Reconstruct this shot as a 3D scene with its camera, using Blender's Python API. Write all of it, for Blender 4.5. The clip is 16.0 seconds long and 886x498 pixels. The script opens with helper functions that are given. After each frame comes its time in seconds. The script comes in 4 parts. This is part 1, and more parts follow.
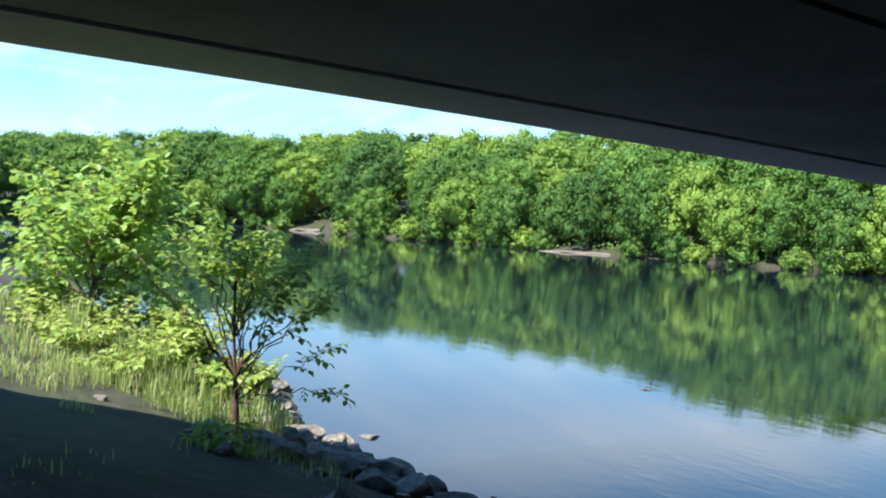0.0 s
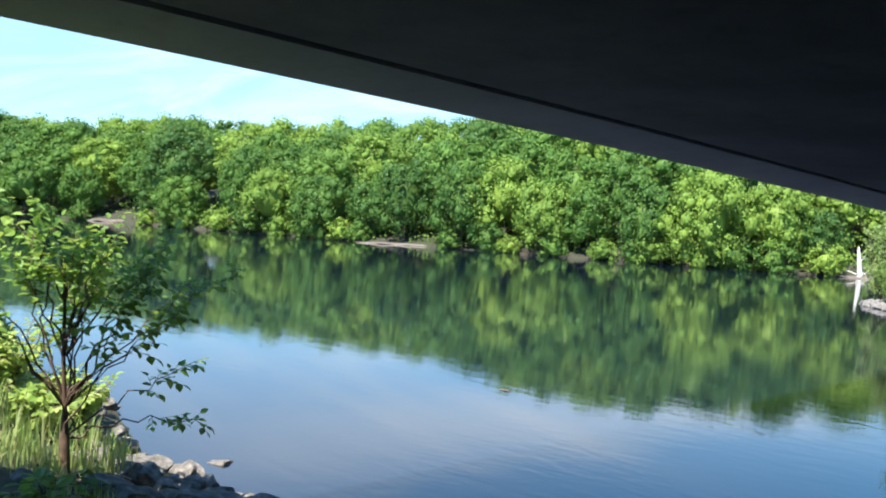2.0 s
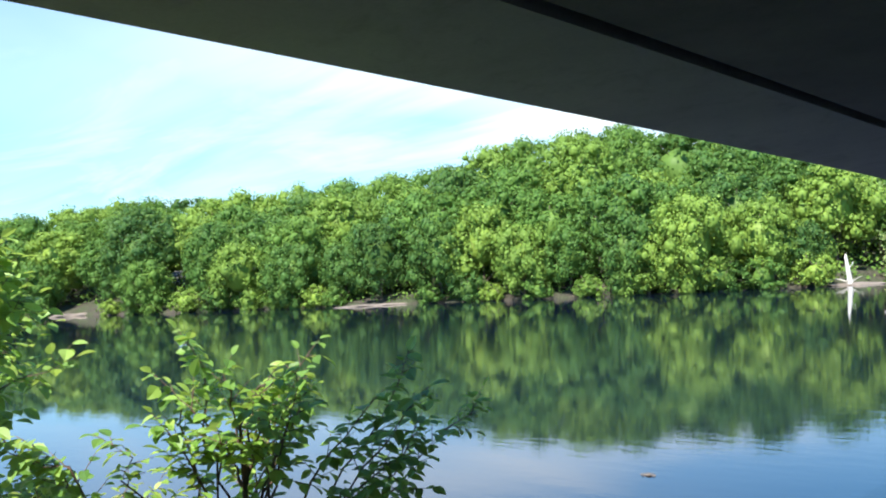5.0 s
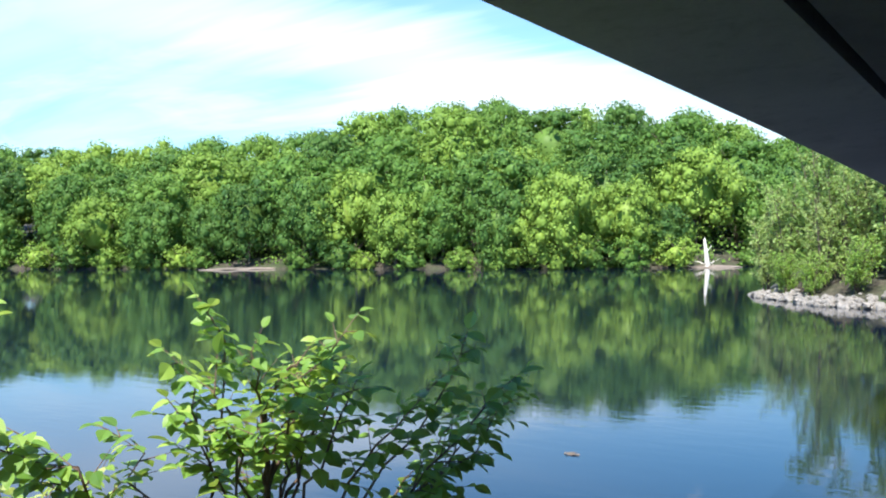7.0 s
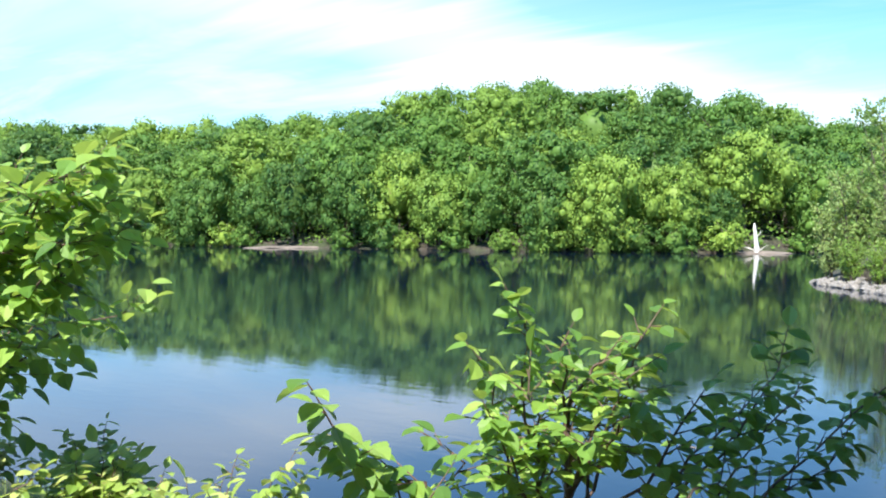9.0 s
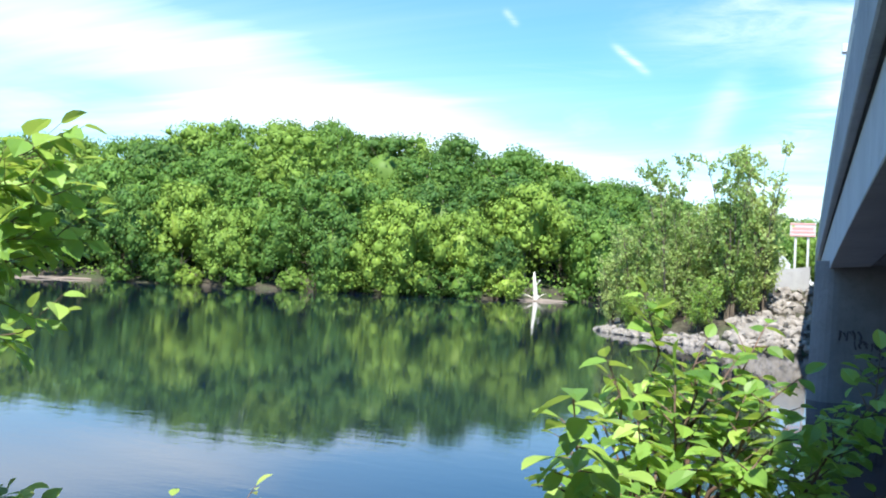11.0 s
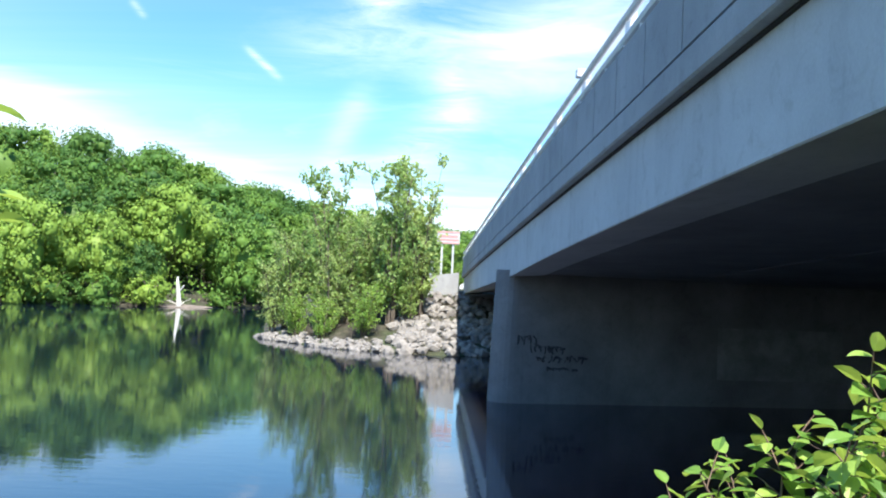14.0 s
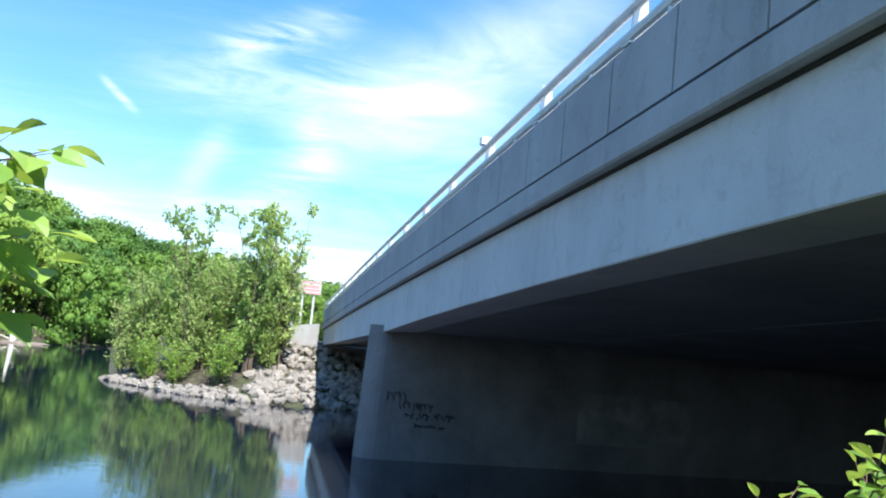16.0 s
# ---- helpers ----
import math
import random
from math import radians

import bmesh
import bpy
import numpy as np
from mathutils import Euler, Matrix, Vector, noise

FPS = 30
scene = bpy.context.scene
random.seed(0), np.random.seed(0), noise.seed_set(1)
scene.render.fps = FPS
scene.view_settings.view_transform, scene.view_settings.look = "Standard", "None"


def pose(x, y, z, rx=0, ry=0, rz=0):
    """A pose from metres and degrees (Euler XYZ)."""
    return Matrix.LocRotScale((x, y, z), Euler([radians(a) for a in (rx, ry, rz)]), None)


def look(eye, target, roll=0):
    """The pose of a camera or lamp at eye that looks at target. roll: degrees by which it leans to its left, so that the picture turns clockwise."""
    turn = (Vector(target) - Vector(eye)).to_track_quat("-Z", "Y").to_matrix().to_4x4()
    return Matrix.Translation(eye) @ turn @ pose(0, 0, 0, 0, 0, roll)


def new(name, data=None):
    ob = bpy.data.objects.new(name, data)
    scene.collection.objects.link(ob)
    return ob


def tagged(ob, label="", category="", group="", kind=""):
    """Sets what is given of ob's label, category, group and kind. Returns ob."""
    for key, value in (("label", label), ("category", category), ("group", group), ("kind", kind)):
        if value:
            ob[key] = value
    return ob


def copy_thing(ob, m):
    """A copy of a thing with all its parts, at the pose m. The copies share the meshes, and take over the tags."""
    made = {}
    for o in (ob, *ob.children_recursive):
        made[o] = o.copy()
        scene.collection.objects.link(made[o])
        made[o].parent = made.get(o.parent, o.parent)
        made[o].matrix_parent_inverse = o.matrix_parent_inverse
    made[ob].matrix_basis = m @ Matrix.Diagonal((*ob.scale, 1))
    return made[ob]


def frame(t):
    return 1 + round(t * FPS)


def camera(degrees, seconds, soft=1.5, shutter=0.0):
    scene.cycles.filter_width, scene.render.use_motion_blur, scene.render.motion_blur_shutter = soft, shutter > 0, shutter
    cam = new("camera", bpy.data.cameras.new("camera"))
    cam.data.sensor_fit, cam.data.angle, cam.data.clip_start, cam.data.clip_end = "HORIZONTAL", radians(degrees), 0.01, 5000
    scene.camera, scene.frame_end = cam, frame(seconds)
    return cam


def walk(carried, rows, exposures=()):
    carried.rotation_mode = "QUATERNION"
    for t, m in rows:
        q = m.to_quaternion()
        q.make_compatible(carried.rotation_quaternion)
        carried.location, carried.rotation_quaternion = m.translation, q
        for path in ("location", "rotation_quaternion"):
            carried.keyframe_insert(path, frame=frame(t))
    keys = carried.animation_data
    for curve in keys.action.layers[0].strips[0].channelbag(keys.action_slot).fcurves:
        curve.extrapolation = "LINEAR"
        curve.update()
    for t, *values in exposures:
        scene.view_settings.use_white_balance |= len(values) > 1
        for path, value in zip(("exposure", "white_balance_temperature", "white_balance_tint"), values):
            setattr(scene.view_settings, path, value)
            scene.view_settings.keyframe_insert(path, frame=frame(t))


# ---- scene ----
cam = camera(51.0, 16.0, 2.0)
PATH = [
    (0, (7.664, 0.96, 2.757), (6.016, 2.091, 2.696), 3.3),
    (0.5, (7.332, 1.066, 2.772), (5.728, 2.26, 2.706), 3.4),
    (1, (6.943, 1.104, 2.759), (5.428, 2.406, 2.676), 2.9),
    (1.5, (6.593, 1.22, 2.727), (5.098, 2.547, 2.675), 4.4),
    (2, (6.221, 1.222, 2.737), (4.837, 2.664, 2.681), 3.5),
    (2.5, (5.83, 1.213, 2.752), (4.493, 2.695, 2.626), 2.4),
    (3, (5.401, 1.271, 2.748), (3.963, 2.66, 2.686), 1.4),
    (3.2, (5.217, 1.267, 2.733), (3.782, 2.658, 2.651), 1.5),
    (5.3, (2.742, 1.663, 2.958), (1.421, 3.163, 3.03), -3.7),
    (5.5, (2.668, 1.657, 2.957), (1.326, 3.137, 3.043), -3.6),
    (6, (2.319, 1.682, 3.002), (1.204, 3.342, 3.041), -0.1),
    (6.5, (1.978, 1.688, 3.045), (0.916, 3.381, 2.97), -0.6),
    (7, (1.793, 1.636, 2.958), (0.705, 3.314, 2.937), -0.6),
    (7.5, (1.483, 1.58, 2.977), (0.425, 3.276, 2.909), -2.3),
    (8, (1.096, 1.574, 3.0), (-0.06, 3.206, 2.946), -0.2),
    (8.2, (0.993, 1.555, 2.999), (-0.186, 3.17, 2.943), 0.5),
    (10.3, (-0.032, 1.228, 2.895), (-1.015, 2.97, 2.844), 0.7),
    (10.5, (-0.195, 1.218, 2.886), (-1.139, 2.982, 2.874), 1.3),
    (11, (-0.508, 1.221, 2.8), (-1.239, 3.083, 2.841), 2.7),
    (11.5, (-0.892, 1.375, 2.813), (-1.25, 3.342, 2.856), 2.4),
    (12, (-1.11, 1.539, 2.832), (-1.308, 3.527, 2.921), 0.5),
    (12.5, (-1.405, 1.609, 2.86), (-1.537, 3.6, 2.994), 1.1),
    (13, (-1.692, 1.656, 2.884), (-1.905, 3.644, 2.909), 2.0),
    (13.5, (-1.949, 1.7, 2.863), (-2.045, 3.692, 3.007), 3.6),
    (14, (-2.184, 1.672, 2.872), (-2.148, 3.67, 2.956), 2.5),
    (14.5, (-2.377, 1.622, 2.863), (-2.287, 3.62, 2.897), 3.2),
    (15, (-2.552, 1.61, 2.841), (-2.457, 3.601, 3.012), 1.7),
    (15.5, (-2.706, 1.583, 2.85), (-2.482, 3.561, 3.049), 4.9),
    (16, (-2.851, 1.563, 2.857), (-2.51, 3.521, 3.078), 5.7),
]
walk(cam, [(t, look(eye, target, roll)) for t, eye, target, roll in PATH])


# ---------------------------------------------------------------- world and sun
SUN_TO = Vector((0.10, -0.53, 0.845)).normalized()
world = bpy.data.worlds.new("sky")
scene.world = world
world.use_nodes = True
wn, wl = world.node_tree.nodes, world.node_tree.links


def wmath(op, a, b=None, c=None, clamp=False):
    n = wn.new("ShaderNodeMath")
    n.operation, n.use_clamp = op, clamp
    for k, v in enumerate((a, b, c)):
        if v is None:
            continue
        if isinstance(v, (int, float)):
            n.inputs[k].default_value = v
        else:
            wl.new(v, n.inputs[k])
    return n.outputs[0]


sky = wn.new("ShaderNodeTexSky")
sky.sky_type, sky.sun_disc = "NISHITA", False
sky.sun_elevation, sky.sun_rotation = math.asin(SUN_TO.z), math.atan2(SUN_TO.x, SUN_TO.y)
sky.air_density, sky.dust_density, sky.ozone_density = 1.0, 0.3, 4.0
tc = wn.new("ShaderNodeTexCoord")
sep = wn.new("ShaderNodeSeparateXYZ")
wl.new(tc.outputs["Generated"], sep.inputs[0])
up = wmath("MAXIMUM", sep.outputs[2], 0.02)
high = wmath("ADD", up, 0.12)
flat = wn.new("ShaderNodeCombineXYZ")
wl.new(wmath("DIVIDE", sep.outputs[0], high), flat.inputs[0])
wl.new(wmath("DIVIDE", sep.outputs[1], high), flat.inputs[1])


def cloud_noise(turn, scale, stretch, rough, warp, detail=6.0):
    m = wn.new("ShaderNodeMapping")
    m.inputs["Rotation"].default_value = (0, 0, radians(turn))
    m.inputs["Scale"].default_value = (scale * stretch, scale, 1)
    wl.new(flat.outputs[0], m.inputs[0])
    n = wn.new("ShaderNodeTexNoise")
    n.inputs["Scale"].default_value, n.inputs["Detail"].default_value = 1.0, detail
    n.inputs["Roughness"].default_value, n.inputs["Distortion"].default_value = rough, warp
    wl.new(m.outputs[0], n.inputs["Vector"])
    return n.outputs["Fac"]


def ramp01(v, lo, hi):
    return wmath("MULTIPLY", wmath("SUBTRACT", v, lo), 1 / (hi - lo), clamp=True)


def toward(bearing, lift):
    b, e = radians(bearing), radians(lift)
    return Vector((-math.sin(b) * math.cos(e), math.cos(b) * math.cos(e), math.sin(e)))


# a broad band of cirrus that sinks towards the bridge's far end
pole = toward(62, 14.5).cross(toward(9, 4.5)).normalized()
dot = wn.new("ShaderNodeVectorMath")
dot.operation = "DOT_PRODUCT"
dot.inputs[1].default_value = pole
wl.new(tc.outputs["Generated"], dot.inputs[0])
off = wmath("MULTIPLY", dot.outputs["Value"], 1 / 0.09)
band = wmath("POWER", 2.718, wmath("MULTIPLY", wmath("MULTIPLY", off, off), -1))


def wisp(start, end, thick, strength, grain):
    """A streak of cirrus between two places of the sky, frayed by a noise."""
    a, b = toward(*start), toward(*end)
    mid, along = (a + b).normalized(), (b - a).normalized()
    across = mid.cross(along)
    out = []
    for axis, size in ((across, math.tan(radians(thick))), (along, (b - a).length * 0.55 + math.tan(radians(thick)) * 0.6)):
        d = wn.new("ShaderNodeVectorMath")
        d.operation = "DOT_PRODUCT"
        d.inputs[1].default_value = axis
        wl.new(tc.outputs["Generated"], d.inputs[0])
        v = wmath("MULTIPLY", wmath("SUBTRACT", d.outputs["Value"], axis.dot(mid)), 1 / size)
        out.append(wmath("POWER", wmath("ABSOLUTE", v), 2.0 if axis is across else 4.0))
    fall = wmath("POWER", 2.718, wmath("MULTIPLY", wmath("ADD", *out), -1))
    ahead = wmath("GREATER_THAN", sep.outputs[1], 0.0)
    return wmath("MULTIPLY", wmath("MULTIPLY", fall, ahead), wmath("MULTIPLY", grain, strength))


streaks = ramp01(cloud_noise(38, 1.1, 0.22, 0.55, 0.6), 0.40, 0.72)
wisps = ramp01(cloud_noise(-20, 1.3, 0.6, 0.62, 1.2), 0.50, 0.78)
haze = wmath("POWER", wmath("SUBTRACT", 1.0, up, clamp=True), 9.0)
cover = wmath("MULTIPLY", band, wmath("ADD", 0.62, wmath("MULTIPLY", streaks, 0.6)))
cover = wmath("ADD", cover, wmath("MULTIPLY", streaks, 0.42))
cover = wmath("ADD", cover, wmath("MULTIPLY", wisps, 0.55))
cover = wmath("MULTIPLY", cover, wmath("ADD", 0.13, wmath("MULTIPLY", haze, 1.25)), clamp=True)
west = ramp01(wmath("MULTIPLY", sep.outputs[0], -1.0), 0.55, 0.88)
veil = ramp01(wmath("ADD", band, wmath("MULTIPLY", wmath("SUBTRACT", streaks, 0.5), 0.5)), 0.42, 1.05)
cover = wmath("MAXIMUM", cover, wmath("MULTIPLY", wmath("MULTIPLY", veil, wmath("SUBTRACT", 1.0, wmath("MULTIPLY", west, 0.75))), 0.95), clamp=True)
frayed = ramp01(cloud_noise(25, 5.0, 0.5, 0.66, 1.4), 0.30, 0.68)
soft = ramp01(cloud_noise(-35, 2.2, 0.7, 0.6, 0.8), 0.22, 0.62)
for start, end, thick, strength, grain in (((7.5, 14.4), (-10.0, 16.0), 1.7, 0.34, frayed), ((-6.0, 15.5), (-17.0, 20.5), 2.6, 0.5, soft), ((-2.0, 13.0), (-12.0, 12.4), 2.6, 0.32, soft),
                                           ((6.2, 7.6), (4.4, 11.6), 0.9, 0.28, soft), ((1.5, 8.2), (-1.9, 11.0), 1.4, 0.30, frayed), ((-1.9, 10.4), (-0.7, 13.8), 1.0, 0.24, frayed),
                                           ((11.3, 13.6), (9.7, 12.4), 0.2, 0.6, frayed), ((4.2, 17.0), (-1.8, 19.1), 1.0, 0.6, frayed), ((18.2, 15.6), (17.6, 15.0), 0.2, 0.4, frayed)):
    cover = wmath("ADD", cover, wisp(start, end, thick, strength, grain), clamp=True)
cover = wmath("MAXIMUM", cover, wmath("MULTIPLY", wmath("POWER", haze, 1.8), 0.75), clamp=True)
mixc = wn.new("ShaderNodeMix")
mixc.data_type = "RGBA"
tint = wn.new("ShaderNodeMix")
tint.data_type, tint.blend_type = "RGBA", "MULTIPLY"
tint.inputs[0].default_value = 1.0
wl.new(sky.outputs[0], tint.inputs[6])
deep = wn.new("ShaderNodeMix")
deep.data_type = "RGBA"
wl.new(ramp01(up, 0.33, 0.60), deep.inputs[0])
deep.inputs[6].default_value, deep.inputs[7].default_value = (0.62, 1.10, 1.29, 1), (0.47, 1.05, 1.48, 1)
wl.new(deep.outputs[2], tint.inputs[7])
wl.new(cover, mixc.inputs[0])
wl.new(tint.outputs[2], mixc.inputs[6])
mixc.inputs[7].default_value = (8.2, 8.55, 8.8, 1)
back = wn["Background"]
wl.new(mixc.outputs[2], back.inputs[0])
back.inputs[1].default_value = 0.094

sun = new("sun", bpy.data.lights.new("sun", "SUN"))
sun.data.energy, sun.data.angle, sun.data.color = 5.0, radians(0.53), (1.0, 0.955, 0.88)
sun.matrix_world = look(SUN_TO * 60, (0, 0, 0))
scene.view_settings.exposure = 1.15


# ---------------------------------------------------------------- materials
def material(name):
    m = bpy.data.materials.new(name)
    m.use_nodes = True
    return m, m.node_tree.nodes, m.node_tree.links, m.node_tree.nodes["Principled BSDF"]


def tex(nodes, links, scale, detail=4.0, rough=0.55, space="Object", stretch=(1, 1, 1), warp=0.0):
    c = nodes.new("ShaderNodeTexCoord")
    mp = nodes.new("ShaderNodeMapping")
    mp.inputs["Scale"].default_value = stretch
    links.new(c.outputs[space], mp.inputs[0])
    n = nodes.new("ShaderNodeTexNoise")
    n.inputs["Scale"].default_value, n.inputs["Detail"].default_value = scale, detail
    n.inputs["Roughness"].default_value, n.inputs["Distortion"].default_value = rough, warp
    links.new(mp.outputs[0], n.inputs["Vector"])
    return n.outputs["Fac"]


def ramp(nodes, links, fac, stops):
    r = nodes.new("ShaderNodeValToRGB")
    while len(r.color_ramp.elements) < len(stops):
        r.color_ramp.elements.new(0.5)
    for e, (p, c) in zip(r.color_ramp.elements, stops):
        e.position, e.color = p, (*c, 1)
    links.new(fac, r.inputs[0])
    return r.outputs[0]


def blend(nodes, links, fac, a, b, how="MIX"):
    n = nodes.new("ShaderNodeMix")
    n.data_type, n.blend_type = "RGBA", how
    for k, v in ((0, fac), (6, a), (7, b)):
        if isinstance(v, (int, float)):
            n.inputs[k].default_value = v
        elif isinstance(v, tuple):
            n.inputs[k].default_value = (*v, 1)
        else:
            links.new(v, n.inputs[k])
    return n.outputs[2]


def bump(nodes, links, bsdf, height, strength, distance):
    b = nodes.new("ShaderNodeBump")
    b.inputs["Strength"].default_value, b.inputs["Distance"].default_value = strength, distance
    links.new(height, b.inputs["Height"])
    links.new(b.outputs[0], bsdf.inputs["Normal"])


def solid(name, stops, scale, rough, bump_by=0.3, depth=0.01, fine=None, metal=0.0, stretch=(1, 1, 1)):
    """A mottled surface: broad stains through a ramp, with a fine grain over it."""
    m, n, l, p = material(name)
    broad = tex(n, l, scale, 5, 0.6, stretch=stretch)
    grain = tex(n, l, fine or scale * 12, 4, 0.6)
    col = ramp(n, l, broad, stops)
    col = blend(n, l, 0.35, col, ramp(n, l, grain, [(0.3, (0.55, 0.55, 0.55)), (0.7, (1, 1, 1))]), "MULTIPLY")
    l.new(col, p.inputs["Base Color"])
    p.inputs["Roughness"].default_value, p.inputs["Metallic"].default_value = rough, metal
    bump(n, l, p, grain, bump_by, depth)
    return m


def concrete(name, light, dark):
    m, n, l, p = material(name)
    broad = tex(n, l, 0.55, 6, 0.65)
    streak = tex(n, l, 1.0, 5, 0.6, stretch=(3.0, 3.0, 0.35), warp=0.3)
    grain = tex(n, l, 38, 3, 0.6)
    blotch = tex(n, l, 3.2, 6, 0.7, warp=0.8)
    col = ramp(n, l, broad, [(0.32, dark), (0.68, light)])
    col = blend(n, l, 0.55, col, ramp(n, l, blotch, [(0.30, (0.62, 0.62, 0.60)), (0.46, (0.95, 0.95, 0.95)), (0.7, (1, 1, 1))]), "MULTIPLY")
    col = blend(n, l, ramp(n, l, streak, [(0.55, (0, 0, 0)), (0.85, (0.3, 0.3, 0.3))]), col, tuple(c * 0.45 for c in dark))
    col = blend(n, l, 0.25, col, ramp(n, l, grain, [(0.3, (0.6, 0.6, 0.6)), (0.7, (1, 1, 1))]), "MULTIPLY")
    l.new(col, p.inputs["Base Color"])
    p.inputs["Roughness"].default_value = 0.88
    bump(n, l, p, blend(n, l, 0.5, broad, grain), 0.25, 0.01)
    return m


def leaf_material(name, dark, mid, bright, spread=0.5, through_light=0.45, gloss=0.35):
    """Leaves: colour by tree and by leaf, light passing through the blade."""
    m, n, l, p = material(name)
    info, geo = n.new("ShaderNodeObjectInfo"), n.new("ShaderNodeNewGeometry")
    per_tree = ramp(n, l, info.outputs["Random"], [(0.0, dark), (0.55, mid), (1.0, bright)])
    per_leaf = ramp(n, l, geo.outputs["Random Per Island"], [(0.0, dark), (0.5, mid), (1.0, bright)])
    col = blend(n, l, spread, per_tree, per_leaf)
    l.new(col, p.inputs["Base Color"])
    p.inputs["Roughness"].default_value = 0.5
    p.inputs["Specular IOR Level"].default_value = gloss
    t = n.new("ShaderNodeBsdfTranslucent")
    l.new(blend(n, l, 0.5, col, (bright[0] * 1.5, bright[1] * 1.35, bright[2])), t.inputs[0])
    mx = n.new("ShaderNodeMixShader")
    mx.inputs[0].default_value = through_light
    l.new(p.outputs[0], mx.inputs[1])
    l.new(t.outputs[0], mx.inputs[2])
    l.new(mx.outputs[0], n["Material Output"].inputs[0])
    return m


CONCRETE = concrete("weathered_concrete", (0.43, 0.435, 0.44), (0.31, 0.315, 0.32))
CONCRETE_PALE = concrete("pale_concrete", (0.60, 0.605, 0.605), (0.49, 0.495, 0.50))
# for walls beneath the deck: base colour lowered to carry the shade there
CONCRETE_DARK = concrete("shade_darkened_concrete", (0.25, 0.245, 0.245), (0.145, 0.14, 0.14))
# soffit tone below the outer concretes: the deck's shade is mixed into its colour
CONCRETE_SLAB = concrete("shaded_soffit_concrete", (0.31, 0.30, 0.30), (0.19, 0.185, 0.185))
JOINT = solid("joint_filler", [(0.3, (0.02, 0.02, 0.02)), (0.7, (0.04, 0.04, 0.038))], 6, 0.9)
PATCH = solid("whitewash_patch", [(0.3, (0.17, 0.175, 0.17)), (0.7, (0.31, 0.32, 0.305))], 1.8, 0.9)
SPRAY = solid("black_spray_paint", [(0.3, (0.03, 0.03, 0.035)), (0.7, (0.085, 0.085, 0.09))], 4, 0.7)
ALUMINIUM = solid("dull_aluminium", [(0.3, (0.62, 0.63, 0.64)), (0.7, (0.76, 0.77, 0.78))], 3, 0.45, 0.1, 0.002, metal=0.35)
STONE = solid("pale_riprap_stone", [(0.25, (0.11, 0.10, 0.09)), (0.5, (0.25, 0.23, 0.205)), (0.8, (0.42, 0.39, 0.355))], 2.2, 0.9, 0.6, 0.03)
BANK_STONE = solid("grey_bank_stone", [(0.25, (0.09, 0.08, 0.068)), (0.5, (0.22, 0.20, 0.175)), (0.8, (0.50, 0.465, 0.42))], 5, 0.9, 0.6, 0.02)
BARK = solid("grey_brown_bark", [(0.3, (0.07, 0.055, 0.04)), (0.7, (0.20, 0.16, 0.12))], 9, 0.9, 0.7, 0.02, stretch=(1, 1, 0.25))
TWIG = solid("brown_twig", [(0.3, (0.08, 0.05, 0.035)), (0.7, (0.20, 0.13, 0.09))], 20, 0.8, 0.4, 0.004)
DEADWOOD = solid("bleached_dead_wood", [(0.3, (0.58, 0.54, 0.48)), (0.7, (0.80, 0.77, 0.70))], 5, 0.85, 0.5, 0.02, stretch=(1, 1, 0.2))
GRAVEL = solid("pale_gravel", [(0.3, (0.12, 0.10, 0.08)), (0.7, (0.27, 0.22, 0.18))], 0.6, 0.95, 0.7, 0.05, fine=7)
SIGN_RED = solid("faded_red_sign_paint", [(0.3, (0.55, 0.24, 0.22)), (0.7, (0.66, 0.36, 0.33))], 2, 0.6)
SIGN_WHITE = solid("white_sign_paint", [(0.3, (0.48, 0.48, 0.47)), (0.7, (0.6, 0.6, 0.59))], 2, 0.6)
LEAF_FOREST = leaf_material("broad_leaf_crown", (0.038, 0.098, 0.027), (0.095, 0.196, 0.037), (0.24, 0.352, 0.056), 0.27, 0.14, 0.15)
LEAF_POPLAR = leaf_material("grey_green_poplar_leaf", (0.13, 0.25, 0.06), (0.26, 0.385, 0.105), (0.44, 0.53, 0.20), 0.45, 0.4)
LEAF_SHRUB = leaf_material("fresh_elm_leaf", (0.07, 0.17, 0.028), (0.20, 0.37, 0.062), (0.42, 0.57, 0.12), 0.75, 0.42, 0.5)
LEAF_WEED = leaf_material("yellow_green_weed", (0.16, 0.29, 0.05), (0.31, 0.44, 0.09), (0.52, 0.57, 0.20), 0.85, 0.4)
GRASS = leaf_material("long_grass_blade", (0.13, 0.25, 0.06), (0.28, 0.41, 0.11), (0.55, 0.55, 0.28), 0.85, 0.4)


def water_material():
    m, n, l, p = material("river_water")
    murk = tex(n, l, 0.05, 3, 0.5)
    l.new(ramp(n, l, murk, [(0.3, (0.003, 0.008, 0.019)), (0.7, (0.006, 0.013, 0.028))]), p.inputs["Base Color"])
    p.inputs["Roughness"].default_value, p.inputs["IOR"].default_value = 0.012, 1.65
    calm = tex(n, l, 1.0, 2, 0.5, stretch=(0.05, 0.09, 1))
    ripple = tex(n, l, 2.2, 3, 0.5, stretch=(0.6, 1.6, 1), warp=0.4)
    fine = tex(n, l, 9.0, 2, 0.5, stretch=(0.7, 1.5, 1))
    h = blend(n, l, 0.25, ripple, fine)
    h = blend(n, l, 1.0, h, ramp(n, l, calm, [(0.35, (0.25, 0.25, 0.25)), (0.65, (1, 1, 1))]), "MULTIPLY")
    bump(n, l, p, h, 0.10, 0.036)
    return m


